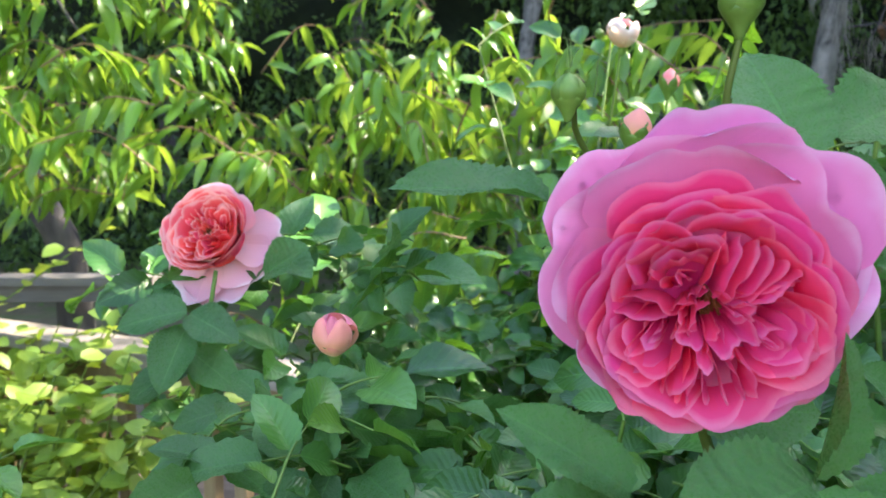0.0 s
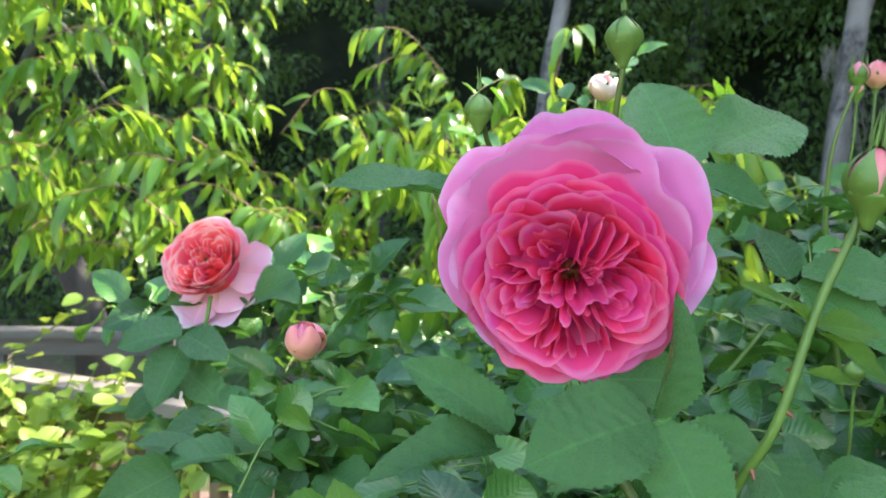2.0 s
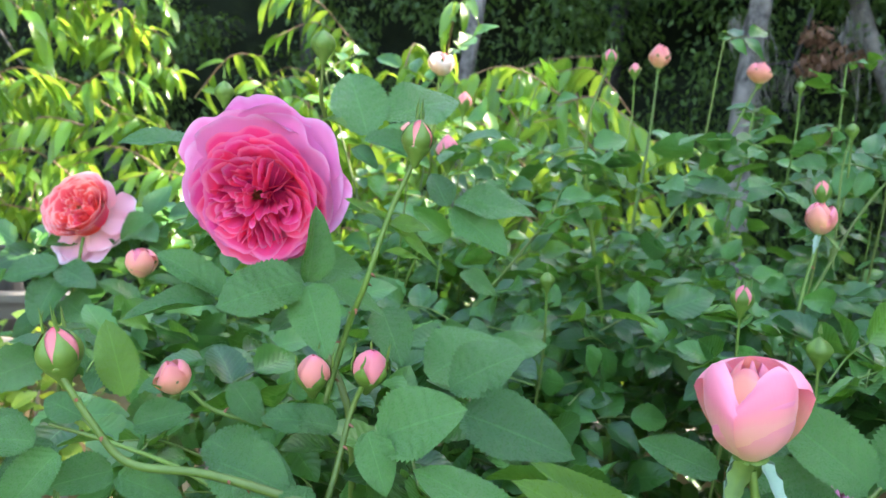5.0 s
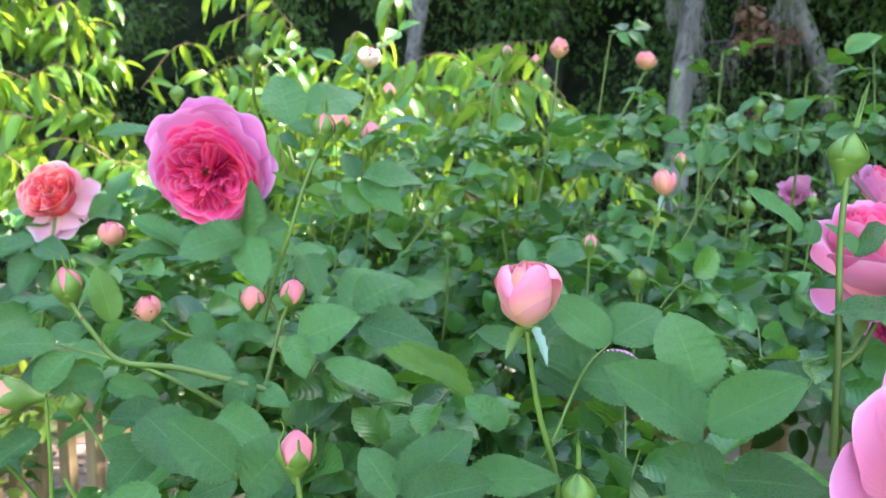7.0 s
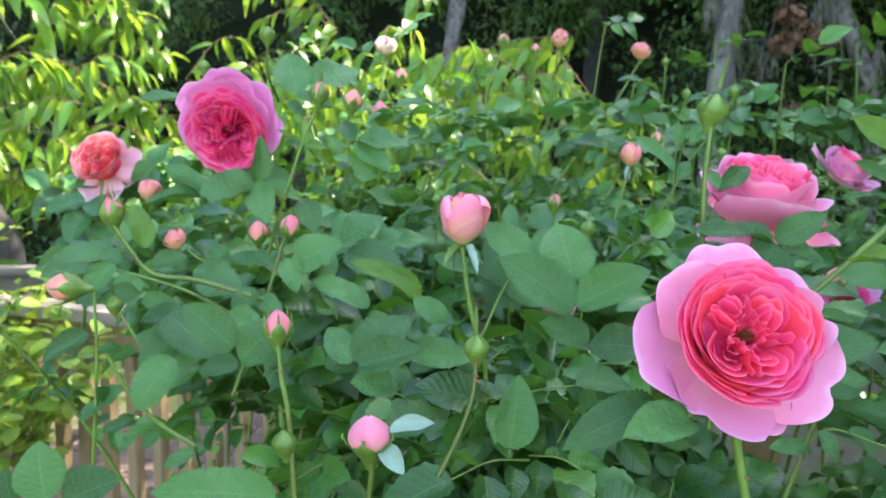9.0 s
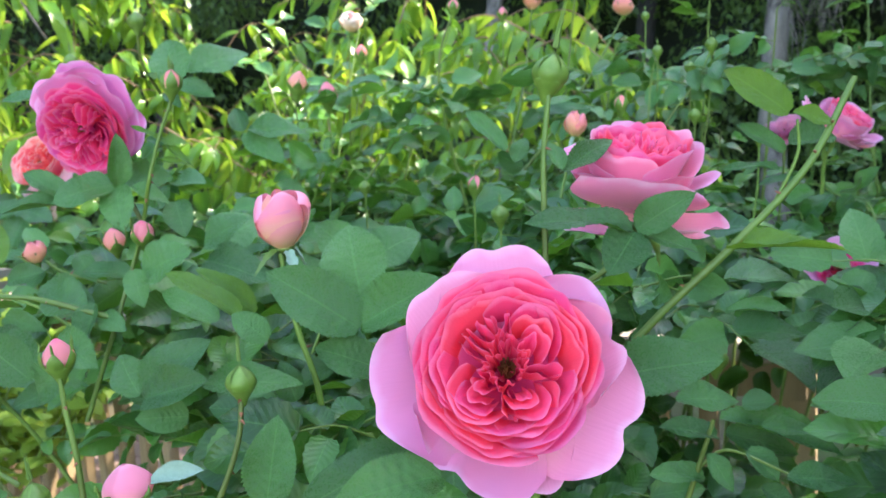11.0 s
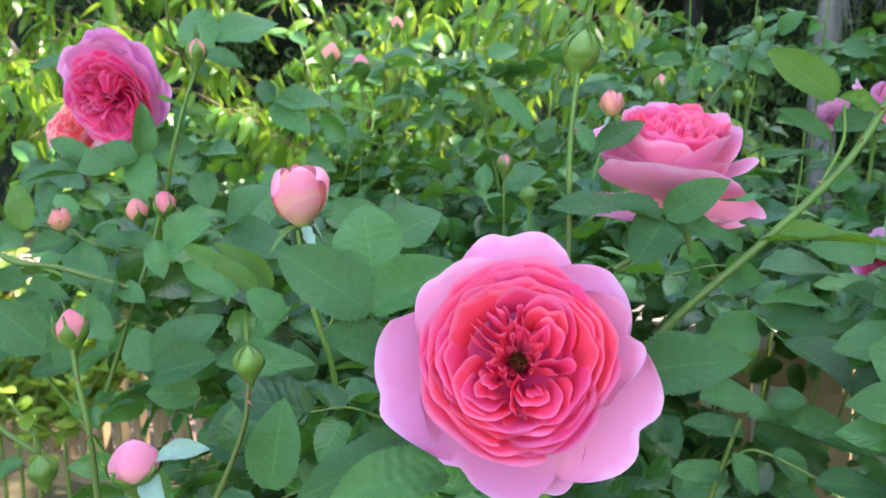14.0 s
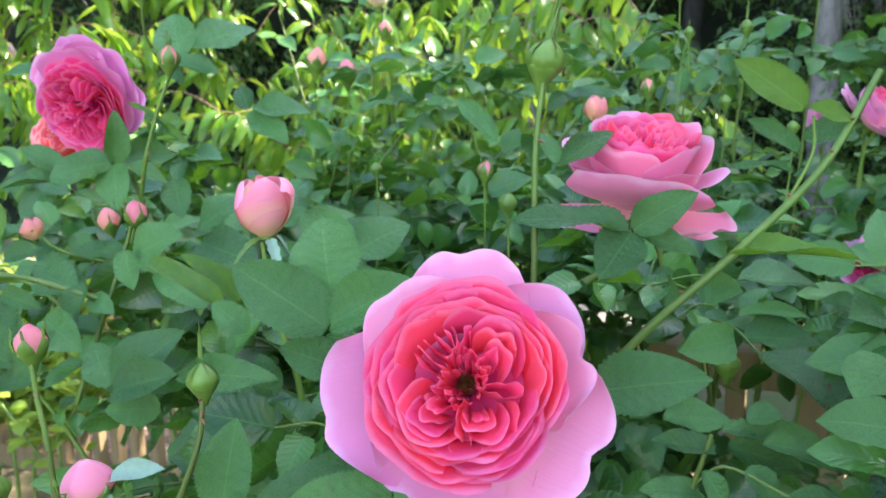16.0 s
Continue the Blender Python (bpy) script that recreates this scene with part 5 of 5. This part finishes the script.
leaf(bush, (0.2496, 0.2252, 1.1791), (0.2698, 0.2146, 1.1734), 0.60, (0.0, -0.7, 0.6), 0)
leaf(bush, (0.2495, 0.2672, 1.2008), (0.2183, 0.2582, 1.2121), 0.55, (0.0, -0.6, 0.8), 1)
leaf(bush, (0.1896, 0.2984, 1.2127), (0.2076, 0.2870, 1.1974), 0.6, (0.0, -0.6, 0.8), 1)
leaf(bush, (0.1486, 0.2683, 1.2130), (0.1383, 0.2715, 1.2491), 0.5, (0.4, -0.8, 0.3), 1, YOUNG_LEAF)
leaf(bush, (0.3252, 0.2665, 1.1926), (0.3543, 0.2572, 1.2014), 0.7, (0.0, -0.7, 0.7), 2)
leaf(bush, (0.3074, 0.2679, 1.2090), (0.3561, 0.2471, 1.1999), 0.55, (0.1, -0.8, 0.6), 0)
leaf(bush, (0.3309, 0.2248, 1.1747), (0.2914, 0.2270, 1.2000), 0.42, (0.0, -0.7, 0.7), 1)
leaf(bush, (0.4189, 0.2374, 1.2045), (0.4448, 0.2494, 1.2270), 0.86, (0.0, -0.8, 0.5), 0)
leaf(bush, (0.4151, 0.2076, 1.2081), (0.4524, 0.1865, 1.1960), 0.46, (0.1, -0.8, 0.6), 1)
leaf(bush, (0.4102, 0.2066, 1.1964), (0.4395, 0.1853, 1.1826), 0.55, (0.1, -0.8, 0.6), 2)
leaf(bush, (0.4082, 0.2172, 1.2022), (0.3792, 0.2183, 1.2155), 0.46, (-0.1, -0.8, 0.6), 0)
leaf(bush, (0.3900, 0.1548, 1.1775), (0.3723, 0.1512, 1.1940), 0.66, (0.0, -0.8, 0.6), 1)
leaf(bush, (0.3714, 0.1857, 1.1865), (0.3363, 0.1883, 1.2163), 0.30, (0.5, -0.6, 0.5), 2, YOUNG_LEAF)
leaf(side, (0.4621, 0.0764, 1.2000), (0.4252, 0.0690, 1.2294), 0.56, (0.0, -0.8, 0.6), 0)
leaf(side, (0.4624, 0.0826, 1.2136), (0.4557, 0.0905, 1.2462), 0.86, (0.1, -0.9, 0.4), 1)
leaf(side, (0.4637, 0.0766, 1.2016), (0.4996, 0.0684, 1.2229), 0.54, (0.0, -0.8, 0.6), 2)
leaf(side, (0.4697, 0.0749, 1.1821), (0.4457, 0.0660, 1.1957), 0.66, (0.0, -0.7, 0.6), 0)
leaf(side, (0.4703, 0.0747, 1.1803), (0.4992, 0.0553, 1.1875), 0.60, (0.0, -0.7, 0.7), 1)
leaf(bush, (0.3405, 0.1082, 1.1613), (0.3710, 0.1156, 1.1891), 0.62, (0.0, -0.8, 0.6), 0)
leaf(bush, (0.3376, 0.1082, 1.1614), (0.3224, 0.1150, 1.1822), 0.66, (0.0, -0.8, 0.6), 1)
leaf(bush, (0.3428, 0.1031, 1.1608), (0.3791, 0.0942, 1.1739), 0.56, (0.0, -0.7, 0.6), 2)
leaf(bush, (0.3653, 0.1232, 1.1614), (0.4147, 0.1238, 1.1672), 0.36, (0.0, -0.7, 0.7), 1)
leaf(bush, (0.4079, 0.1420, 1.1463), (0.4000, 0.1439, 1.1682), 0.66, (0.0, -0.8, 0.6), 0)
# sprays placed to cover the railing in the camera's view
for (a, b, w, k) in (
    ((0.1034, 0.2647, 1.1982), (0.0749, 0.2431, 1.1965), 0.62, 0), ((0.1151, 0.2646, 1.1902), (0.1019, 0.2425, 1.1763), 0.80, 1), ((0.1385, 0.2743, 1.1745), (0.1134, 0.2529, 1.1730), 0.60, 2), ((0.1413, 0.2742, 1.1718), (0.1765, 0.2652, 1.1645), 0.42, 0),
    ((0.1947, 0.2492, 1.1994), (0.2359, 0.2301, 1.1888), 0.50, 1), ((0.1124, 0.2406, 1.1496), (0.0879, 0.2180, 1.1343), 0.46, 2), ((0.1988, 0.2042, 1.1448), (0.1712, 0.1942, 1.1596), 0.62, 0), ((0.2167, 0.1456, 1.1537), (0.1991, 0.1225, 1.1300), 0.72, 1),
    ((0.1945, 0.1965, 1.1727), (0.2336, 0.1760, 1.1476), 0.62, 2), ((0.1659, 0.1603, 1.1217), (0.1502, 0.1486, 1.1113), 0.46, 0), ((0.1655, 0.1604, 1.1225), (0.1761, 0.1516, 1.1308), 0.8, 1), ((0.1648, 0.1604, 1.1232), (0.1636, 0.1510, 1.1315), 0.8, 2),
    ((0.1814, 0.1598, 1.1072), (0.1664, 0.1487, 1.1044), 0.50, 0), ((0.1870, 0.1596, 1.1020), (0.1775, 0.1482, 1.0931), 0.50, 1), ((0.1987, 0.1601, 1.1013), (0.1933, 0.1490, 1.0924), 0.66, 2), ((0.2311, 0.1409, 1.0941), (0.2143, 0.1295, 1.0884), 0.50, 0),
    ((0.2079, 0.0111, 1.1167), (0.2018, 0.0132, 1.1432), 0.85, 1), ((0.2164, 0.0114, 1.1153), (0.2439, 0.0042, 1.1312), 0.72, 0), ((0.1919, 0.0102, 1.1153), (0.1878, 0.0115, 1.1312), 0.7, 2), ((0.3214, -0.0025, 1.1264), (0.2764, -0.0237, 1.1396), 0.42, 1),
    ((0.1284, 0.2663, 1.2027), (0.1091, 0.2663, 1.2125), 0.7, 1), ((0.1530, 0.2672, 1.1992), (0.1798, 0.2693, 1.2073), 0.6, 2), ((0.2341, 0.1983, 1.1716), (0.2675, 0.1788, 1.1599), 0.6, 0), ((0.2516, 0.1668, 1.1470), (0.2290, 0.1552, 1.1419), 0.6, 2)):
    leaf(bush, a, b, w, (0.15 * k - 0.1, -0.8, 0.6), k)
cane(bush, [(0.2238, 0.1604, 1.0908), (0.1979, 0.1606, 1.1076), (0.1809, 0.1567, 1.1295), (0.1694, 0.1534, 1.1546)], 0.0022, 0.0014, 4, 31)
cane(bush, [(0.2327, 0.2279, 1.1663), (0.1837, 0.2570, 1.1807), (0.1419, 0.2660, 1.1912), (0.1128, 0.2653, 1.1991)], 0.0018, 0.0010, 4, 32)
# leaves near the coral-hearted bloom
leaf(side, (0.5697, 0.0615, 1.1802), (0.6113, 0.0551, 1.1904), 0.54, (0.0, -0.8, 0.6), 0)
leaf(side, (0.5979, 0.0845, 1.1622), (0.6265, 0.0899, 1.1641), 0.48, (0.0, -0.6, 0.8), 1)
leaf(side, (0.5055, 0.0062, 1.1625), (0.4750, -0.0193, 1.1662), 0.50, (0.0, -0.7, 0.7), 0)
leaf(side, (0.4952, 0.0301, 1.1628), (0.4539, 0.0010, 1.1557), 0.40, (0.0, -0.8, 0.6), 1)
leaf(bush, (0.4276, 0.0395, 1.1359), (0.4328, 0.0457, 1.1712), 0.58, (0.2, -0.9, 0.3), 2)
leaf(bush, (0.3610, 0.1116, 1.1489), (0.3402, 0.0982, 1.1534), 0.70, (0.0, -0.8, 0.5), 0)
leaf(bush, (0.3561, 0.1326, 1.1581), (0.3182, 0.1259, 1.1593), 0.5, (0.0, -0.7, 0.7), 1)
leaf(bush, (0.3532, 0.1347, 1.1762), (0.3173, 0.1253, 1.1563), 0.46, (0.0, -0.7, 0.7), 2)
leaf(side, (0.5890, 0.1393, 1.2314), (0.6151, 0.1313, 1.2492), 0.52, (-0.2, -0.9, 0.3), 0)
leaf(side, (0.5868, 0.1389, 1.2314), (0.5414, 0.1178, 1.2482), 0.34, (0.0, -0.6, 0.8), 1)
leaf(side, (0.5884, 0.1391, 1.2303), (0.5740, 0.1185, 1.2135), 0.76, (0.1, -0.9, 0.4), 2)
leaf(side, (0.5916, 0.1395, 1.2294), (0.6199, 0.1383, 1.2212), 0.4, (0.0, -0.7, 0.7), 0)
leaf(side, (0.5551, 0.1427, 1.2612), (0.5830, 0.1611, 1.2814), 0.30, (0.0, -0.9, 0.4), 1)
leaf(side, (0.5545, 0.1429, 1.2625), (0.5465, 0.1539, 1.2778), 0.42, (0.3, -0.9, 0.3), 2)
leaf(side, (0.5271, 0.1395, 1.2734), (0.5072, 0.1497, 1.2971), 0.30, (0.2, -0.9, 0.4), 0)
leaf(side, (0.5308, 0.1394, 1.2679), (0.5371, 0.1423, 1.2802), 0.62, (0.0, -0.9, 0.4), 1)
leaf(side, (0.6614, 0.1417, 1.2836), (0.6336, 0.1401, 1.3066), 0.46, (-0.2, -0.9, 0.4), 0, YOUNG_LEAF)
leaf(side, (0.6634, 0.1420, 1.2835), (0.6860, 0.1434, 1.2792), 0.36, (0.0, -0.9, 0.5), 1, YOUNG_LEAF)
leaf(side, (0.6613, 0.1444, 1.2817), (0.6479, 0.1540, 1.2929), 0.24, (0.0, -0.6, 0.8), 2, YOUNG_LEAF)
leaf(side, (0.6622, 0.1524, 1.2647), (0.6420, 0.1563, 1.2814), 0.36, (0.1, -0.9, 0.4), 0)
leaf(side, (0.6595, 0.1506, 1.2561), (0.6344, 0.1522, 1.2629), 0.26, (0.0, -0.6, 0.8), 1)
leaf(side, (0.6680, 0.1642, 1.2685), (0.6974, 0.1805, 1.2730), 0.46, (0.0, -0.8, 0.6), 2)
leaf(side, (0.6317, 0.1401, 1.2190), (0.6845, 0.1300, 1.2252), 0.16, (0.2, -0.4, 0.9), 0, YOUNG_LEAF)
leaf(bush, (0.4438, 0.1722, 1.2146), (0.4155, 0.1761, 1.2408), 0.62, (0.1, -0.8, 0.5), 0)
leaf(bush, (0.4463, 0.1730, 1.2167), (0.4732, 0.1752, 1.2338), 0.80, (0.0, -0.8, 0.6), 1)
leaf(bush, (0.4283, 0.1674, 1.2011), (0.4053, 0.1602, 1.2150), 0.62, (0.0, -0.7, 0.7), 2)
leaf(bush, (0.4283, 0.1669, 1.1980), (0.4772, 0.1601, 1.1963), 0.55, (0.0, -0.8, 0.6), 0)
leaf(bush, (0.3737, 0.1609, 1.1894), (0.3332, 0.1586, 1.2227), 0.26, (0.4, -0.6, 0.5), 1, YOUNG_LEAF)
leaf(side, (0.6390, 0.1976, 1.1135), (0.7049, 0.1869, 1.0991), 0.28, (0.0, -0.5, 0.8), 2)
leaf(side, (0.6421, 0.1970, 1.1056), (0.6827, 0.1926, 1.0958), 0.42, (0.1, -0.8, 0.6), 0)

for k, (a, b, w) in enumerate((((0.6513, 0.1556, 1.1239), (0.6789, 0.1505, 1.1241), 0.36), ((0.6545, 0.1234, 1.1099), (0.6852, 0.1194, 1.1133), 0.44), ((0.6435, 0.1525, 1.1128), (0.6569, 0.1431, 1.1005), 0.66), ((0.6497, 0.1510, 1.0934), (0.6677, 0.1428, 1.0839), 0.5), ((0.6227, 0.1486, 1.1123), (0.6347, 0.1384, 1.0973), 0.5), ((0.6514, 0.1964, 1.1222), (0.6676, 0.1899, 1.1270), 0.8), ((0.7030, 0.2711, 1.1455), (0.7389, 0.2667, 1.1391), 0.36), ((0.7077, 0.2751, 1.1678), (0.7440, 0.2715, 1.1669), 0.34), ((0.6589, 0.2650, 1.1617), (0.6994, 0.2627, 1.1636), 0.26), ((0.6297, 0.1608, 1.1171), (0.6012, 0.1470, 1.1304), 0.40), ((0.6221, 0.1566, 1.0969), (0.5965, 0.1430, 1.1077), 0.45))):
    leaf(side, a, b, w, (0.0, -0.6, 0.8), k)
cane(side, [(0.6067, 0.1588, 1.0606), (0.6193, 0.1567, 1.1014), (0.6276, 0.1568, 1.1276)], 0.0022, 0.0013, 2, 41)
cane(side, [(0.6193, 0.1567, 1.1014), (0.6345, 0.1558, 1.1114), (0.6593, 0.1342, 1.1071)], 0.0012, 0.0008, 0, 42)
leaf(bush, (0.3659, 0.0613, 1.1362), (0.3889, 0.0642, 1.1415), 0.42, (0.0, -0.6, 0.8), 2, SEPAL_PALE, "sepal")
leaf(bush, (0.3621, 0.0595, 1.1288), (0.3740, 0.0479, 1.1190), 0.55, (0.3, -0.9, 0.2), 2, SEPAL_PALE, "sepal")
for k, (g, q) in enumerate(((0.3, 0.012), (1.2, 0.016), (2.6, 0.010), (4.3, 0.015))):
    c = Vector((0.0435, 0.6773, 1.1722))
    leaf(bush, c, c + Vector((q * math.cos(g), -0.006 + 0.003 * k, q * math.sin(g))), 0.5, (0.3 * k - 0.4, -1, 0.3), k, LILAC, "spent_petal")

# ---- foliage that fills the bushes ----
SIGHT_POINTS = [(1.03, 1.28, 0.72), (0.2020, 0.3001, 1.3109), (0.5293, 0.0081, 1.2016), (0.5972, 0.1812, 1.2617), (-0.0860, 0.6638, 1.2935), (0.4007, 0.1597, 1.2438), (0.5770, 0.5385, 1.2958), (0.2533, 0.9850, 1.4878), (0.5374, 0.9554, 1.4942), (0.6722, 0.9739, 1.4762), (0.2836, 0.2882, 1.3368), (0.1454, 0.2169, 1.2452), (0.2663, 0.2580, 1.2325), (0.1647, 0.2829, 1.2191), (0.0564, 0.4889, 1.2562), (0.2940, 0.1106, 1.1830), (0.3549, 0.0602, 1.1354), (0.5507, 0.1432, 1.3109), (0.4106, 0.0648, 1.1814), (0.8917, 0.7061, 1.2889), (0.8926, 0.9545, 1.2804), (0.8407, 0.5935, 1.1353), (0.92, 1.30, 0.88)]
CAMERA_STANDS = [(0.157, 0.10, 1.34), (0.27, -0.01, 1.316), (0.36, -0.226, 1.30), (0.42, -0.33, 1.275), (0.55, -0.25, 1.275)]


def clear_of_sight(p):
    """Whether a leaf here stays clear of the camera and of its sight lines to the chosen points."""
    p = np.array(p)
    for s in CAMERA_STANDS:
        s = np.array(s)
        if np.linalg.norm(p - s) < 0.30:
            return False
        for n, b in enumerate(SIGHT_POINTS):
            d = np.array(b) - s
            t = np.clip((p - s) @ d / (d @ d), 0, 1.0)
            if t < 1.0 and np.linalg.norm(p - s - t * d) < (0.070 if n < 5 else 0.040 if n < len(SIGHT_POINTS) - 1 else 0.024):
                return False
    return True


FILL_LEAF = leaf_arrays(13, 0.33, 0.40, 0.24, 0.050, 0.14, 0.43, tip=0.80)


def fill(parent, count, x0, x1, y0, y1, top, seed, low=0.45, scale=1.0, lone=0, rim=None):
    """Five-part leaves on short stalks throughout a bush, thickest near its top. top(x, y): height of the bush.
    The first few are parts of their own, the rest one mesh."""
    rng = np.random.default_rng(seed)
    at, along, up, size, stalks = [], [], [], [], []
    made = 0
    one = shared("fill_leaflet", lambda: quad_mesh("leaflet", *FILL_LEAF, mat=ROSE_LEAF))
    while made < count:
        x, y = rng.uniform(x0, x1), rng.uniform(y0, y1)
        if made < lone:
            y = y0 + (y - y0) * 0.35
        z = top(x, y) - (top(x, y) - low) * rng.uniform(0, 1) ** 1.7 * (0.3 if made < lone else 1)
        if rim and x < rim(y, z) + 0.05 * rng.normal() or not clear_of_sight((x, y, z)):
            continue
        made += 1
        g = rng.uniform(0, 6.28)
        w = np.array((math.cos(g), math.sin(g) * 0.9 - 0.25, rng.uniform(-0.25, 0.35)))
        w /= np.linalg.norm(w)
        ln = rng.uniform(0.05, 0.075) * scale
        foot = np.array((x, y, z))
        tip = foot + w * ln
        stalk = ([foot, (foot + tip) / 2 + (0, 0, 0.005), tip], (0.0010, 0.0006))
        face = np.array((rng.normal() * 0.75, -0.50 + rng.normal() * 0.6, 1.0))
        across = np.cross(face, w)
        across /= np.linalg.norm(across)
        own = part("leaf", limb_mesh("leaf_stalk", [stalk], STEM, 5), parent) if made <= lone else None
        if not own:
            stalks.append(stalk)
        for s, o, q in ((1.0, 0, 1.0), (0.62, 1, 0.86), (0.62, -1, 0.86), (0.22, 1, 0.62), (0.22, -1, 0.62)):
            p = foot + w * ln * s + across * o * 0.003
            d = w * (1.0 if o == 0 else 0.45) + across * o * 0.9 + rng.normal(size=3) * 0.16
            n = face + rng.normal(size=3) * 0.38
            k = q * rng.uniform(0.038, 0.058) * scale
            if own:
                ob = part("leaflet", one, own)
                ob.matrix_local = Matrix.Translation(p) @ Matrix(frames(p[None], d[None], n[None])[0].tolist()).to_4x4() @ Matrix.Scale(k, 4)
            else:
                at.append(p), along.append(d), up.append(n), size.append(k)
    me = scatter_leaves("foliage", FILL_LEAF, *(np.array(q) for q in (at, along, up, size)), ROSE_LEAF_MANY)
    bm = bmesh.new()
    bm.from_mesh(me)
    had = len(bm.faces)
    bm.from_mesh(limb_mesh("stalk", stalks, STEM, 4))
    bm.faces.ensure_lookup_table()
    for f in bm.faces[had:]:
        f.material_index = 1
    bm.to_mesh(me)
    bm.free()
    me.materials.append(STEM)
    part("foliage", me, parent)["kind"] = "stuff"


def shoots(parent, count, x0, x1, y0, y1, seed, low=1.16, high=1.46):
    """Upright young canes with small five-part leaves set alternately along them."""
    rng = np.random.default_rng(seed)
    made = 0
    while made < count:
        x, y = rng.uniform(x0, x1), rng.uniform(y0, y1)
        top = rng.uniform(low, high)
        foot = np.array((x, y, rng.uniform(0.7, 0.9)))
        end = np.array((x + 0.14 * rng.normal(), y + 0.09 * rng.normal(), top))
        if not clear_of_sight(end):
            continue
        made += 1
        line = smooth_line([foot, (foot + end) / 2 + rng.normal(size=3) * 0.02, end], 8)
        own = part("cane", quad_mesh("cane", *tube(line, (0.0034, 0.0024, 0.0012), 6), mat=STEM), parent)
        at, along, up, size, stalks = [], [], [], [], []
        g = rng.uniform(0, 6.28)
        n = rng.integers(7, 11)
        for k in range(n):
            p0 = line[min(len(line) - 1, int((0.42 + 0.58 * k / (n - 1)) * len(line)))]
            g += 2.4 + rng.uniform(-0.4, 0.4)
            w = np.array((math.cos(g), math.sin(g), rng.uniform(-0.1, 0.55)))
            w /= np.linalg.norm(w)
            ln = rng.uniform(0.045, 0.070)
            tip = p0 + w * ln
            if not clear_of_sight(tip):
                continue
            stalks.append(([p0, (p0 + tip) / 2 + (0, 0, 0.003), tip], (0.0008, 0.0005)))
            face = np.array((rng.normal() * 0.5, -0.3 + rng.normal() * 0.4, 1.0))
            across = np.cross(face, w)
            across /= np.linalg.norm(across)
            for t, o, q in ((1.0, 0, 1.0), (0.6, 1, 0.86), (0.6, -1, 0.86), (0.2, 1, 0.6), (0.2, -1, 0.6)):
                at.append(p0 + w * ln * t + across * o * 0.002)
                along.append(w * (1.0 if o == 0 else 0.45) + across * o * 0.9 + rng.normal(size=3) * 0.2)
                up.append(face + rng.normal(size=3) * 0.3)
                size.append(q * rng.uniform(0.032, 0.048))
        if at:
            part("leaf_stalk", limb_mesh("leaf_stalk", stalks, STEM, 4), own)["kind"] = "stuff"
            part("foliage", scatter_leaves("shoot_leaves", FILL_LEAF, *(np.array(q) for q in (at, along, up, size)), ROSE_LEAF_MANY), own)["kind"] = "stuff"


RIM = lambda y, z: (0.53 - 0.42 * (y + 0.30)) if z < 1.14 else 0.16 - 0.25 * y
fill(bush, 900, -0.35, 0.75, 0.34, 1.05, lambda x, y: 1.16 + 0.10 * (y - 0.3) + 0.03 * math.sin(9 * x + 4 * y), 71, rim=RIM, scale=0.78)
fill(back, 250, 0.1, 1.5, 0.75, 1.25, lambda x, y: 1.12 + 0.05 * math.sin(5 * x), 72, scale=0.86)
fill(back, 45, 0.30, 0.95, 0.70, 1.15, lambda x, y: 1.36, 75, low=1.15, scale=0.84, lone=40)
shoots(back, 22, 0.12, 1.30, 0.74, 1.18, 78, 1.30, 1.52)
shoots(back, 14, 0.12, 1.40, 0.72, 1.10, 85, 1.14, 1.30)
fill(bush, 170, 0.12, 0.62, 0.24, 0.60, lambda x, y: 1.17 + 0.10 * (y - 0.3), 80, low=1.0, scale=0.8, rim=RIM)
fill(bush, 30, -0.18, 0.10, 0.68, 0.92, lambda x, y: 1.275, 83, low=1.12, scale=0.95, lone=12)
fill(side, 50, 0.60, 0.95, 0.20, 0.50, lambda x, y: 1.18, 84, low=1.04, scale=0.95, lone=24)
shoots(bush, 16, 0.02, 0.45, 0.55, 0.95, 79, 1.16, 1.30)
fill(side, 340, 0.60, 1.30, 0.22, 0.85, lambda x, y: 1.16 + 0.06 * (y - 0.2), 73, lone=16, scale=0.86)
fill(side, 170, 0.52, 0.83, 0.55, 0.85, lambda x, y: 1.10, 76, low=0.85, scale=0.8)
fill(bush, 44, -0.03, 0.10, 0.48, 0.92, lambda x, y: 1.205, 77, low=1.0, lone=20, scale=0.9)
fill(bush, 520, -0.15, 0.80, 0.06, 0.40, lambda x, y: 1.14, 74, low=0.70, lone=24, rim=RIM, scale=0.82)

# old wood at the foot of the bushes
for which, cx, cy, seed in ((bush, 0.38, 0.62, 91), (back, 0.75, 1.02, 92), (side, 0.92, 0.55, 93)):
    rng = np.random.default_rng(seed)
    for k in range(9):
        g = 6.283 * k / 9 + rng.uniform(-0.3, 0.3)
        p = np.array((cx + 0.05 * math.cos(g), cy + 0.05 * math.sin(g), -0.06))
        e = np.array((cx + 0.30 * math.cos(g), cy + 0.22 * math.sin(g), rng.uniform(0.78, 0.95)))
        cane(which, [p, p + (0.0, 0.0, 0.3), (p + e) / 2 + (0.0, 0.0, 0.15), e], 0.0075, 0.0035, 8, seed + k)
rng = np.random.default_rng(94)
for k in range(8):
    d = 0.14 * k + rng.uniform(0.0, 0.08)
    p = np.array(FENCE_A + fence_way * d) + (0.0, -0.22, -0.06)
    stem = limb_mesh("shrub_stem", [([p, p + (0.02 * rng.normal(), 0.02, 0.3), p + (0.05 * rng.normal(), 0.0, 0.75)], (0.008, 0.006, 0.003))], STEM, 7)
    part("stem", stem, bpy.data.objects["garden_shrub"])
